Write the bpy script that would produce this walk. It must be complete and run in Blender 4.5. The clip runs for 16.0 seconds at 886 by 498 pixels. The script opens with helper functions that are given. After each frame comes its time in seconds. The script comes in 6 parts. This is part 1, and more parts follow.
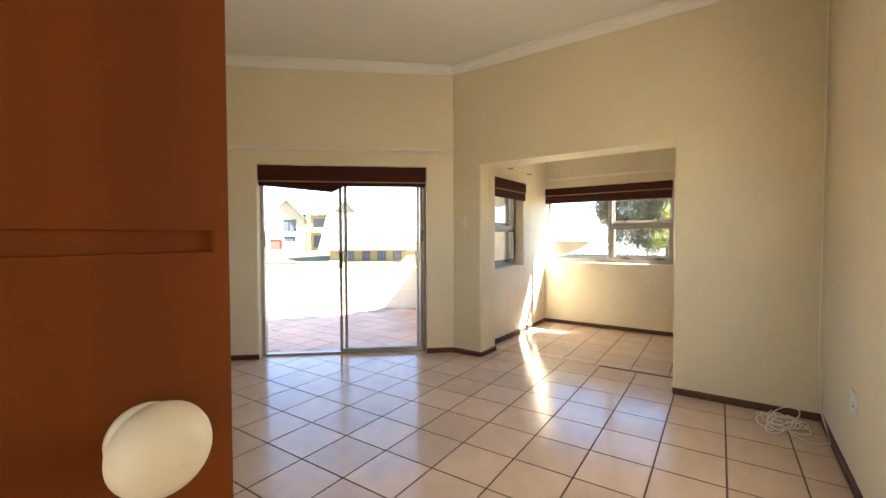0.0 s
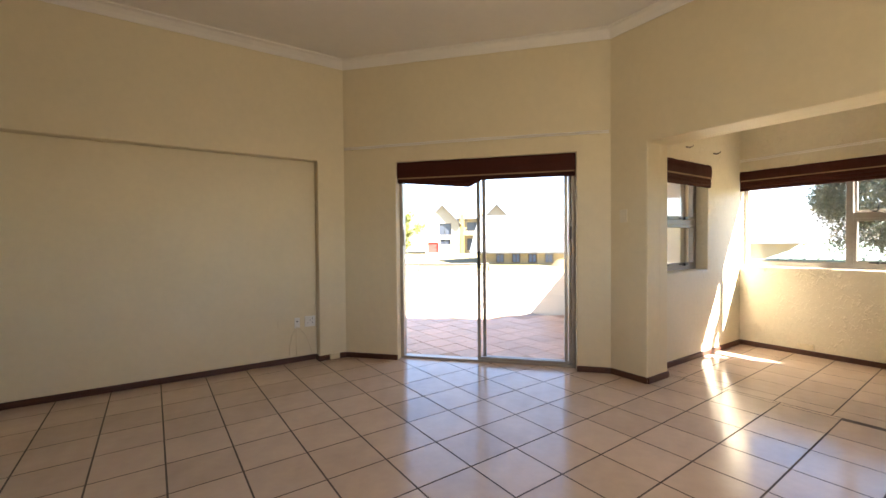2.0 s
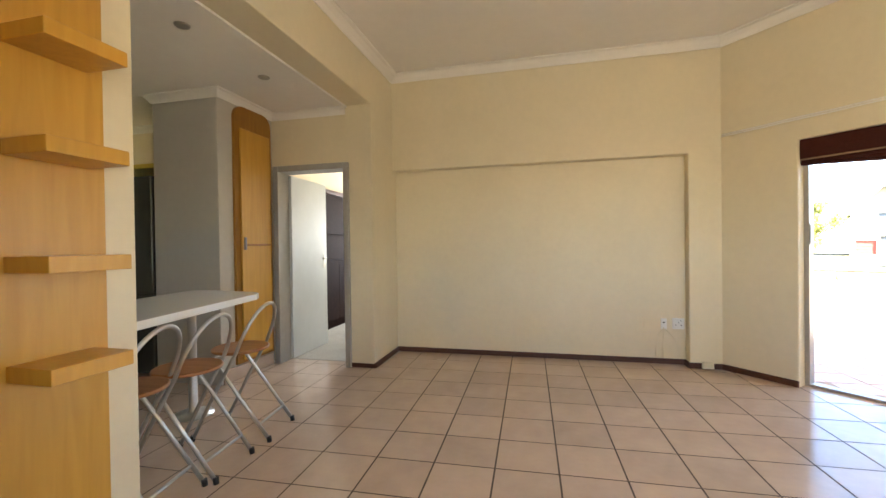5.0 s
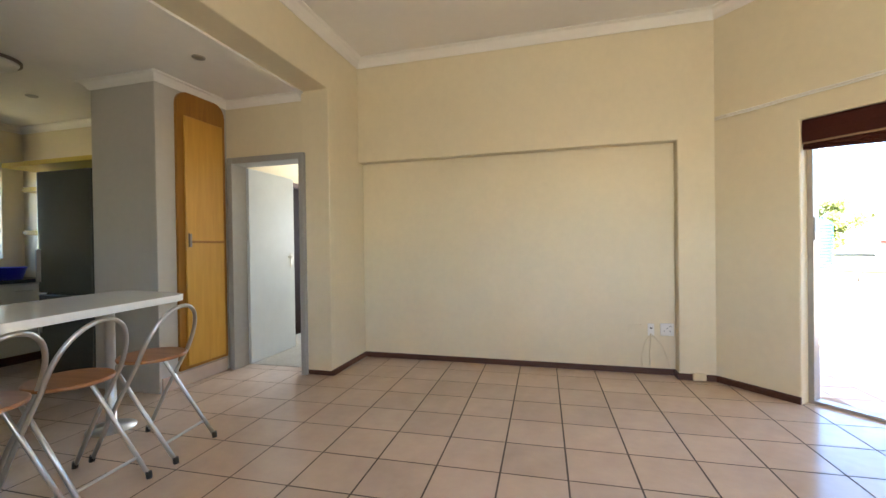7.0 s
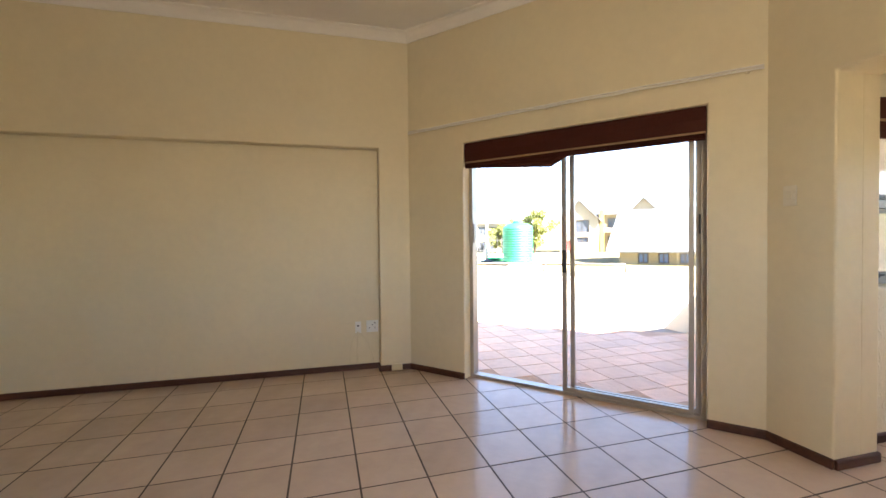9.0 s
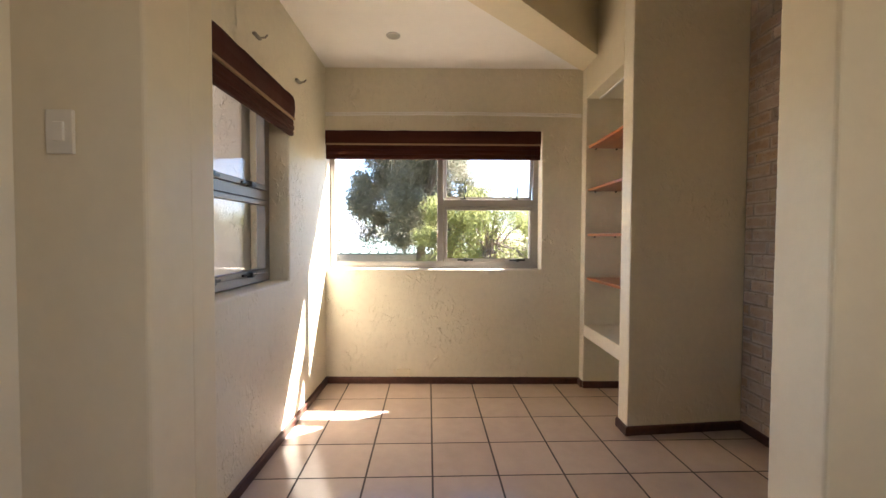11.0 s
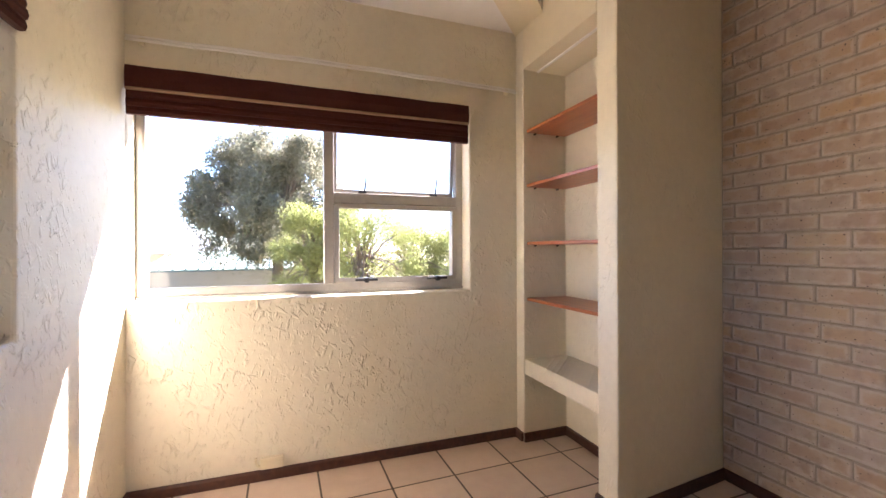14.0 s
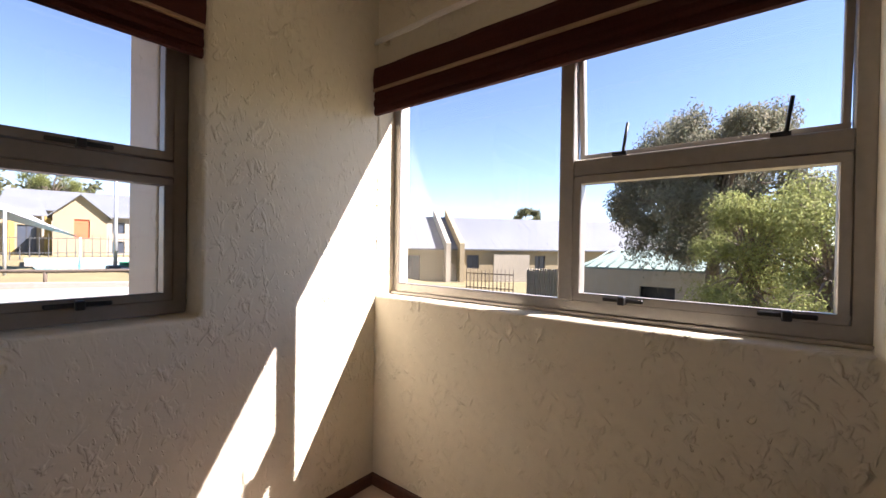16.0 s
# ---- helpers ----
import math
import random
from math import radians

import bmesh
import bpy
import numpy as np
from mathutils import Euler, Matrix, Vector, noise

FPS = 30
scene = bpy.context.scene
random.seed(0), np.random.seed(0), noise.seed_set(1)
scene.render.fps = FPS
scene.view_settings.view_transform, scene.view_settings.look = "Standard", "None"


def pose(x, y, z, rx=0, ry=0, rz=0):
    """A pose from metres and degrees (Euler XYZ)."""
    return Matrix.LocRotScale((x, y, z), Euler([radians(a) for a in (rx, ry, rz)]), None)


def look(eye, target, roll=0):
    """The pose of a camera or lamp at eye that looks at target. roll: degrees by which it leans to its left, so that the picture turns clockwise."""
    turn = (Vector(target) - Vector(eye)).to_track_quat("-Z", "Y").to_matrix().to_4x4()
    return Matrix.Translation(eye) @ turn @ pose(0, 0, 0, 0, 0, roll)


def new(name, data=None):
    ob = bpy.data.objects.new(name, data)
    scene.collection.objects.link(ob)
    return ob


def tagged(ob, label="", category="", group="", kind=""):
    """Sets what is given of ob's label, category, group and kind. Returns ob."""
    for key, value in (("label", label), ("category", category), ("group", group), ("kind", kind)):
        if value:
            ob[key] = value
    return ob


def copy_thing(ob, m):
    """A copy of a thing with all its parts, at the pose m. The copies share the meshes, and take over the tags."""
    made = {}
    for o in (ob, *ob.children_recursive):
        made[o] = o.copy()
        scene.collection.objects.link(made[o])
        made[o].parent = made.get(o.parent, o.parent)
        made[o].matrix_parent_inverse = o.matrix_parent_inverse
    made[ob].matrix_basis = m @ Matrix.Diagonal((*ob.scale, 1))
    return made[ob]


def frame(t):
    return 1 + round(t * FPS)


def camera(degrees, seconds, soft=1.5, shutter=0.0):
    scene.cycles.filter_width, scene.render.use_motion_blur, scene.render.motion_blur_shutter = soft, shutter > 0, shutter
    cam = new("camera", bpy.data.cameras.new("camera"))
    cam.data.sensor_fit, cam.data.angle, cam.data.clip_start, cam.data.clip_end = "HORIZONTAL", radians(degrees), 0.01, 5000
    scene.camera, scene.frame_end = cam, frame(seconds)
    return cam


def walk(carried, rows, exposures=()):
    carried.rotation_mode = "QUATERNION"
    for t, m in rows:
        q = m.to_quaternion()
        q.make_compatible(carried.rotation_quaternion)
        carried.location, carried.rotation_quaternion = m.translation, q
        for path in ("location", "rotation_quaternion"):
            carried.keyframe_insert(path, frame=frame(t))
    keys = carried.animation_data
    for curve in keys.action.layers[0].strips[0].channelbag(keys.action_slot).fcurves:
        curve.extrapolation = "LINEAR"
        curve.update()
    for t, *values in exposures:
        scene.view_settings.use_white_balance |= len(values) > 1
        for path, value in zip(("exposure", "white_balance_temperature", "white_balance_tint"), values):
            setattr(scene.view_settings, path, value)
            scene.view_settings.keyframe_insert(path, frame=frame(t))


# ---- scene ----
cam = camera(94.1, 16.0)
PATH = [
    (0, (0.174, 0.019, 1.292), (1.804, 1.177, 1.237), -0.2),
    (0.5, (0.317, 0.143, 1.262), (1.874, 1.397, 1.213), -0.2),
    (1, (0.441, 0.247, 1.262), (1.871, 1.644, 1.213), -0.3),
    (1.5, (0.563, 0.312, 1.26), (1.835, 1.855, 1.218), -0.5),
    (2, (0.61, 0.289, 1.238), (1.718, 1.953, 1.203), -0.5),
    (2.5, (0.638, 0.196, 1.225), (1.519, 1.991, 1.194), -0.8),
    (3, (0.618, 0.144, 1.211), (1.211, 2.054, 1.186), -0.7),
    (3.5, (0.565, 0.115, 1.194), (0.84, 2.096, 1.173), -0.6),
    (4, (0.519, 0.081, 1.192), (0.473, 2.08, 1.176), -0.7),
    (4.5, (0.499, 0.069, 1.238), (0.15, 2.038, 1.22), -0.8),
    (6.8, (0.818, 0.555, 1.195), (0.249, 2.472, 1.178), -0.8),
    (7, (0.878, 0.577, 1.195), (0.353, 2.507, 1.18), -0.8),
    (7.5, (1.086, 0.671, 1.18), (0.675, 2.629, 1.172), -0.8),
    (8, (1.257, 0.694, 1.181), (1.049, 2.683, 1.17), -0.8),
    (8.5, (1.323, 0.713, 1.227), (1.443, 2.709, 1.185), -0.7),
    (9, (1.511, 0.704, 1.218), (2.017, 2.638, 1.18), -0.6),
    (9.5, (1.757, 0.83, 1.205), (2.793, 2.54, 1.163), -0.4),
    (10, (2.122, 1.020, 1.165), (3.688, 2.264, 1.138), 0.2),
    (10.2, (2.264, 1.116, 1.182), (4.007, 2.096, 1.145), 0.2),
    (12.3, (3.802, 1.821, 1.187), (5.596, 0.938, 1.175), -0.1),
    (12.5, (3.854, 1.829, 1.169), (5.623, 0.896, 1.169), -0.2),
    (13, (3.897, 1.82, 1.158), (5.64, 0.839, 1.163), -0.4),
    (13.5, (3.892, 1.801, 1.166), (5.665, 0.876, 1.171), -0.3),
    (14, (3.943, 1.654, 1.172), (5.828, 0.985, 1.172), -0.2),
    (14.5, (4.08, 1.422, 1.191), (6.075, 1.281, 1.169), -0.0),
    (15, (4.331, 1.195, 1.172), (6.266, 1.701, 1.16), 0.0),
    (15.5, (4.582, 1.007, 1.13), (6.328, 1.982, 1.178), 0.8),
    (16, (4.852, 0.879, 1.173), (6.417, 2.126, 1.157), 0.9),
]
walk(cam, [(t, look(eye, target, roll)) for t, eye, target, roll in PATH], [(0, 4.25, 6550, 12), (0.6, 4.05, 6600, 13), (2.5, 4.05, 6750, 15), (3.5, 4.35, 6750, 14), (4.5, 4.85, 6600, 12), (7, 5.05, 5900, 10), (8, 4.9, 6150, 11), (8.5, 4.6, 6500, 13), (9, 4.35, 6600, 14), (9.6, 3.85, 6600, 13), (10.2, 3.5, 6450, 14), (12.3, 4.1, 6000, 26), (13.5, 4.1, 6000, 26), (14.5, 3.85, 5950, 24), (15.1, 3.1, 6000, 24), (15.5, 2.65, 6100, 25), (16, 2.4, 6200, 24)])

# ---- world, sun ----
SUN_DIR = Vector((0.667, -1.0, 1.13)).normalized()      # towards the sun
world = bpy.data.worlds.new("sky")
scene.world = world
world.use_nodes = True
_wn = world.node_tree.nodes
_sky = _wn.new("ShaderNodeTexSky")
_sky.sky_type = 'NISHITA'
_sky.sun_disc = False
_sky.sun_elevation = radians(43.2)
_sky.sun_rotation = math.atan2(0.667, -1.0)
_sky.air_density = 1.0
_sky.dust_density = 0.02
_sky.altitude = 1600
_sky.ozone_density = 1.6
world.node_tree.links.new(_sky.outputs[0], _wn["Background"].inputs[0])
_wn["Background"].inputs[1].default_value = 0.055
sun = new("sun", bpy.data.lights.new("sun", 'SUN'))
sun.data.energy = 5.0
sun.data.angle = radians(0.53)
sun.data.color = (1.0, 0.95, 0.86)
sun.matrix_world = look(SUN_DIR * 60, (0, 0, 0))


# added fill lamps, set in unseen window openings made up for them
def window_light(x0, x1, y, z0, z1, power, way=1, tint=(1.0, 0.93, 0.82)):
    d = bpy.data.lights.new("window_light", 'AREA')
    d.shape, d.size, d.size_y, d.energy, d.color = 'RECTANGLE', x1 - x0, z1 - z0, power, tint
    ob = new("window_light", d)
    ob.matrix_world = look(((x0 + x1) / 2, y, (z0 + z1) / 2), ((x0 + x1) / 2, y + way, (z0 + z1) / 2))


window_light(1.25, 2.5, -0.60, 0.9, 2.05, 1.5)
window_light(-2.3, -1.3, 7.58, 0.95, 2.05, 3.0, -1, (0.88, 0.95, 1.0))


# ---- materials ----
def material(name, color, rough=0.6, metal=0.0, grain=0.0, scale=30.0, stain=0.0, stain_scale=1.5, bump=0.0, bump_scale=60.0, bump_dist=0.003,
             vary=0.0, spec=0.5, rough_vary=0.0, detail=5.0, per_island=False, second=None):
    """Principled surface with two scales of variation and fine relief, in object space."""
    m = bpy.data.materials.new(name)
    m.use_nodes = True
    nt = m.node_tree
    n, l = nt.nodes, nt.links
    b = n["Principled BSDF"]
    b.inputs["Roughness"].default_value = rough
    b.inputs["Metallic"].default_value = metal
    b.inputs["Specular IOR Level"].default_value = spec
    tc = n.new("ShaderNodeNewGeometry")
    val = n.new("ShaderNodeValue")
    val.outputs[0].default_value = 1.0
    cur = val.outputs[0]

    def add_noise(sc, amount, det, cur):
        t = n.new("ShaderNodeTexNoise")
        t.inputs["Scale"].default_value = sc
        t.inputs["Detail"].default_value = det
        t.inputs["Roughness"].default_value = 0.6
        l.new(tc.outputs["Position"], t.inputs["Vector"])
        r = n.new("ShaderNodeMapRange")
        r.inputs["From Min"].default_value = 0.3
        r.inputs["From Max"].default_value = 0.7
        r.inputs["To Min"].default_value = 1 - amount
        r.inputs["To Max"].default_value = 1 + amount
        l.new(t.outputs["Fac"], r.inputs["Value"])
        mm = n.new("ShaderNodeMath")
        mm.operation = 'MULTIPLY'
        l.new(cur, mm.inputs[0])
        l.new(r.outputs[0], mm.inputs[1])
        return mm.outputs[0], t
    if grain:
        cur, _ = add_noise(scale, grain, detail, cur)
    if stain:
        cur, t2 = add_noise(stain_scale, stain, 4.0, cur)
        if rough_vary:
            rr = n.new("ShaderNodeMapRange")
            rr.inputs["From Min"].default_value = 0.3
            rr.inputs["From Max"].default_value = 0.7
            rr.inputs["To Min"].default_value = max(0.02, rough - rough_vary)
            rr.inputs["To Max"].default_value = min(1.0, rough + rough_vary)
            l.new(t2.outputs["Fac"], rr.inputs["Value"])
            l.new(rr.outputs[0], b.inputs["Roughness"])
    if vary:
        if per_island:
            rnd = tc.outputs["Random Per Island"]
        else:
            rnd = n.new("ShaderNodeObjectInfo").outputs["Random"]
        r = n.new("ShaderNodeMapRange")
        r.inputs["To Min"].default_value = 1 - vary
        r.inputs["To Max"].default_value = 1 + vary
        l.new(rnd, r.inputs["Value"])
        mm = n.new("ShaderNodeMath")
        mm.operation = 'MULTIPLY'
        l.new(cur, mm.inputs[0])
        l.new(r.outputs[0], mm.inputs[1])
        cur = mm.outputs[0]
    vm = n.new("ShaderNodeVectorMath")
    vm.operation = 'SCALE'
    vm.inputs[0].default_value = color
    if second is not None:
        rnd = tc.outputs["Random Per Island"] if per_island else n.new("ShaderNodeObjectInfo").outputs["Random"]
        wn = n.new("ShaderNodeTexWhiteNoise")
        wn.noise_dimensions = '1D'
        l.new(rnd, wn.inputs["W"])
        mx = n.new("ShaderNodeMix")
        mx.data_type = 'RGBA'
        mx.inputs["A"].default_value = (*color, 1)
        mx.inputs["B"].default_value = (*second, 1)
        l.new(wn.outputs["Value"], mx.inputs["Factor"])
        l.new(mx.outputs["Result"], vm.inputs[0])
    l.new(cur, vm.inputs["Scale"])
    l.new(vm.outputs[0], b.inputs["Base Color"])
    if bump:
        t = n.new("ShaderNodeTexNoise")
        t.inputs["Scale"].default_value = bump_scale
        t.inputs["Detail"].default_value = 6.0
        l.new(tc.outputs["Position"], t.inputs["Vector"])
        bp = n.new("ShaderNodeBump")
        bp.inputs["Strength"].default_value = bump
        bp.inputs["Distance"].default_value = bump_dist
        l.new(t.outputs["Fac"], bp.inputs["Height"])
        l.new(bp.outputs[0], b.inputs["Normal"])
    return m


def troweled_plaster(name, color, strength=0.6):
    """Hand-trowelled cream plaster: a smooth sheet with short torn ridges, pits and slow waves, in patches."""
    m = material(name, color, rough=0.55, grain=0.03, scale=25, stain=0.05, stain_scale=1.3)
    n, l = m.node_tree.nodes, m.node_tree.links
    geo = n.new("ShaderNodeNewGeometry")
    sep = n.new("ShaderNodeSeparateXYZ")
    l.new(geo.outputs["Position"], sep.inputs[0])

    def op(kind, a, b, c=None):
        q = n.new("ShaderNodeMath")
        q.operation = kind
        for k, v in enumerate((a, b, c)):
            if v is None:
                continue
            if isinstance(v, (int, float)):
                q.inputs[k].default_value = v
            else:
                l.new(v, q.inputs[k])
        return q.outputs[0]
    flat = n.new("ShaderNodeCombineXYZ")      # along the wall, up the wall
    l.new(op('ADD', sep.outputs[0], sep.outputs[1]), flat.inputs[0])
    l.new(sep.outputs[2], flat.inputs[1])

    def noise(scale, detail, turn=0.0, stretch=1.0, distortion=0.0):
        mp = n.new("ShaderNodeMapping")
        mp.vector_type = 'TEXTURE'
        mp.inputs["Rotation"].default_value = (0, 0, radians(turn))
        mp.inputs["Scale"].default_value = (1.0, stretch, 1.0)
        l.new(flat.outputs[0], mp.inputs["Vector"])
        t = n.new("ShaderNodeTexNoise")
        t.inputs["Scale"].default_value = scale
        t.inputs["Detail"].default_value = detail
        t.inputs["Distortion"].default_value = distortion
        l.new(mp.outputs[0], t.inputs["Vector"])
        return t.outputs["Fac"]

    def ramp(value, a, b):
        r = n.new("ShaderNodeMapRange")
        r.interpolation_type = 'SMOOTHSTEP'
        r.inputs["From Min"].default_value = a
        r.inputs["From Max"].default_value = b
        l.new(value, r.inputs["Value"])
        return r.outputs[0]
    steep = ramp(noise(40, 2, 16, 2.4, 0.4), 0.55, 0.70)
    slant = ramp(noise(34, 2, -38, 2.2, 0.5), 0.56, 0.71)
    pit = ramp(noise(60, 1, 10, 2.2), 0.66, 0.72)
    patch = ramp(noise(3.2, 3), 0.45, 0.62)
    h = op('MULTIPLY', op('ADD', steep, slant), op('MULTIPLY_ADD', patch, 0.9, 0.12))
    h = op('MULTIPLY_ADD', pit, -0.45, h)
    h = op('MULTIPLY_ADD', noise(5.0, 2), 1.2, h)
    h = op('MULTIPLY_ADD', noise(70, 4), 0.10, h)
    bp = n.new("ShaderNodeBump")
    bp.inputs["Strength"].default_value = strength
    bp.inputs["Distance"].default_value = 0.006
    l.new(h, bp.inputs["Height"])
    l.new(bp.outputs[0], n["Principled BSDF"].inputs["Normal"])
    return m


def glass(name, tint=(1, 1, 1)):
    m = bpy.data.materials.new(name)
    m.use_nodes = True
    n, l = m.node_tree.nodes, m.node_tree.links
    n.remove(n["Principled BSDF"])
    tr = n.new("ShaderNodeBsdfTransparent")
    tr.inputs[0].default_value = (*tint, 1)
    gl = n.new("ShaderNodeBsdfGlossy")
    gl.inputs["Roughness"].default_value = 0.02
    lw = n.new("ShaderNodeLayerWeight")
    pw = n.new("ShaderNodeMath")
    pw.operation = 'POWER'
    pw.inputs[1].default_value = 5.0
    l.new(lw.outputs["Facing"], pw.inputs[0])
    fr = n.new("ShaderNodeMath")
    fr.operation = 'MULTIPLY_ADD'
    fr.inputs[1].default_value = 0.85
    fr.inputs[2].default_value = 0.035
    l.new(pw.outputs[0], fr.inputs[0])
    mx = n.new("ShaderNodeMixShader")
    l.new(fr.outputs[0], mx.inputs[0])
    l.new(tr.outputs[0], mx.inputs[1])
    l.new(gl.outputs[0], mx.inputs[2])
    l.new(mx.outputs[0], n["Material Output"].inputs[0])
    return m


def wood(name, color, dark, rough=0.4, axis=0, scale=2.0):
    m = material(name, color, rough=rough, stain=0.0)
    n, l = m.node_tree.nodes, m.node_tree.links
    b = n["Principled BSDF"]
    tc = n.new("ShaderNodeTexCoord")
    mp = n.new("ShaderNodeMapping")
    sc = [14.0, 14.0, 14.0]
    sc[axis] = 1.2
    mp.inputs["Scale"].default_value = sc
    l.new(tc.outputs["Object"], mp.inputs["Vector"])
    t = n.new("ShaderNodeTexNoise")
    t.inputs["Scale"].default_value = scale
    t.inputs["Detail"].default_value = 8
    t.inputs["Distortion"].default_value = 0.6
    l.new(mp.outputs[0], t.inputs["Vector"])
    r = n.new("ShaderNodeValToRGB")
    r.color_ramp.elements[0].position = 0.3
    r.color_ramp.elements[0].color = (*dark, 1)
    r.color_ramp.elements[1].position = 0.7
    r.color_ramp.elements[1].color = (*color, 1)
    l.new(t.outputs["Fac"], r.inputs[0])
    l.new(r.outputs[0], b.inputs["Base Color"])
    bp = n.new("ShaderNodeBump")
    bp.inputs["Strength"].default_value = 0.1
    bp.inputs["Distance"].default_value = 0.001
    l.new(t.outputs["Fac"], bp.inputs["Height"])
    l.new(bp.outputs[0], b.inputs["Normal"])
    return m


def foliage(name, color, second):
    """Thin leaves that let part of the light through; colour varies from leaf to leaf."""
    m = material(name, color, rough=0.7, spec=0.1, vary=0.22, per_island=True, second=second)
    n, l = m.node_tree.nodes, m.node_tree.links
    b = n["Principled BSDF"]
    tl = n.new("ShaderNodeBsdfTranslucent")
    l.new(b.inputs["Base Color"].links[0].from_socket, tl.inputs["Color"])
    mx = n.new("ShaderNodeMixShader")
    mx.inputs[0].default_value = 0.45
    l.new(b.outputs[0], mx.inputs[1])
    l.new(tl.outputs[0], mx.inputs[2])
    l.new(mx.outputs[0], n["Material Output"].inputs[0])
    return m


def face_brick(name):
    """Rustic clay brick: each brick its own tone, pale salt smears, darker rubbed middles and black specks."""
    m = material(name, (0.4, 0.3, 0.22), rough=0.75, bump=0.6, bump_scale=45, bump_dist=0.004)
    n, l = m.node_tree.nodes, m.node_tree.links
    b = n["Principled BSDF"]
    geo = n.new("ShaderNodeNewGeometry")
    ramp = n.new("ShaderNodeValToRGB")
    els = ramp.color_ramp.elements
    els[0].position, els[0].color = 0.0, (0.38, 0.245, 0.16, 1)
    els[1].position, els[1].color = 1.0, (0.36, 0.27, 0.205, 1)
    for p, c in ((0.35, (0.50, 0.33, 0.175)), (0.6, (0.40, 0.28, 0.195)), (0.8, (0.47, 0.34, 0.23))):
        e = els.new(p)
        e.color = (*c, 1)
    l.new(n.new("ShaderNodeObjectInfo").outputs["Random"], ramp.inputs[0])
    col = ramp.outputs[0]

    def over(col, scale, lo, hi, tint, amount, detail=4.0):
        t = n.new("ShaderNodeTexNoise")
        t.inputs["Scale"].default_value = scale
        t.inputs["Detail"].default_value = detail
        l.new(geo.outputs["Position"], t.inputs["Vector"])
        r = n.new("ShaderNodeMapRange")
        r.inputs["From Min"].default_value, r.inputs["From Max"].default_value = lo, hi
        r.inputs["To Max"].default_value = amount
        l.new(t.outputs["Fac"], r.inputs["Value"])
        x = n.new("ShaderNodeMix")
        x.data_type = 'RGBA'
        x.inputs["B"].default_value = (*tint, 1)
        l.new(r.outputs[0], x.inputs["Factor"])
        l.new(col, x.inputs["A"])
        return x.outputs["Result"]
    # pale rubbed border round a darker middle, in the brick's own frame
    tc = n.new("ShaderNodeTexCoord")
    wob = n.new("ShaderNodeTexNoise")
    wob.inputs["Scale"].default_value = 22
    wob.inputs["Detail"].default_value = 3
    l.new(geo.outputs["Position"], wob.inputs["Vector"])
    sep = n.new("ShaderNodeSeparateXYZ")
    l.new(tc.outputs["Object"], sep.inputs[0])

    def op(kind, a, b2, c=None):
        q = n.new("ShaderNodeMath")
        q.operation = kind
        for k, v in enumerate((a, b2, c)):
            if v is None:
                continue
            if isinstance(v, (int, float)):
                q.inputs[k].default_value = v
            else:
                l.new(v, q.inputs[k])
        return q.outputs[0]
    ex = op('SUBTRACT', 0.113, op('ABSOLUTE', sep.outputs[0], 0.0))
    ez = op('SUBTRACT', 0.034, op('ABSOLUTE', sep.outputs[2], 0.0))
    edge = op('MULTIPLY_ADD', op('SUBTRACT', wob.outputs["Fac"], 0.5), 0.035, op('MINIMUM', ex, ez))
    r = n.new("ShaderNodeMapRange")
    r.interpolation_type = 'SMOOTHSTEP'
    r.inputs["From Min"].default_value, r.inputs["From Max"].default_value = 0.005, 0.018
    r.inputs["To Min"].default_value, r.inputs["To Max"].default_value = 0.75, 0.12
    l.new(edge, r.inputs["Value"])
    x = n.new("ShaderNodeMix")
    x.data_type = 'RGBA'
    x.inputs["B"].default_value = (0.56, 0.47, 0.375, 1)
    l.new(r.outputs[0], x.inputs["Factor"])
    l.new(col, x.inputs["A"])
    col = x.outputs["Result"]
    col = over(col, 13, 0.50, 0.72, (0.60, 0.52, 0.43), 0.5)
    col = over(col, 19, 0.54, 0.72, (0.27, 0.17, 0.12), 0.5)
    col = over(col, 1.6, 0.46, 0.64, (0.50, 0.435, 0.37), 0.35, 2.0)
    col = over(col, 105, 0.715, 0.75, (0.07, 0.05, 0.045), 0.9, 1.0)
    l.new(col, b.inputs["Base Color"])
    return m


CREAM = (0.71, 0.618, 0.432)
M_WALL = material("cream wall paint", CREAM, rough=0.5, grain=0.02, scale=18, stain=0.035, stain_scale=1.1, bump=0.25, bump_scale=14, bump_dist=0.006)
M_ROUGH = troweled_plaster("trowelled cream plaster", (0.70, 0.63, 0.48), 0.85)
M_PIER = troweled_plaster("lightly trowelled cream plaster", (0.70, 0.63, 0.48), 0.4)
M_CEIL = material("white ceiling paint", (0.80, 0.76, 0.70), rough=0.8, grain=0.015, scale=12, stain=0.03, stain_scale=0.8, bump=0.1, bump_scale=40)
M_TILE = material("glazed beige floor tile", (0.56, 0.43, 0.335), rough=0.17, grain=0.05, scale=9, stain=0.06, stain_scale=2.2, vary=0.06, bump=0.06, bump_scale=12, bump_dist=0.004, rough_vary=0.05)
M_GROUT = material("dark floor grout", (0.09, 0.066, 0.05), rough=0.9, grain=0.2, scale=40, stain=0.2, stain_scale=2)
M_SKIRT = wood("dark stained wood skirting", (0.085, 0.028, 0.014), (0.045, 0.014, 0.008), 0.5)
M_BRICK = face_brick("brown rustic face brick")
M_MORTAR = material("sandy grey mortar", (0.39, 0.325, 0.255), rough=0.9, grain=0.14, scale=60, stain=0.12, stain_scale=4, bump=0.4, bump_scale=80)
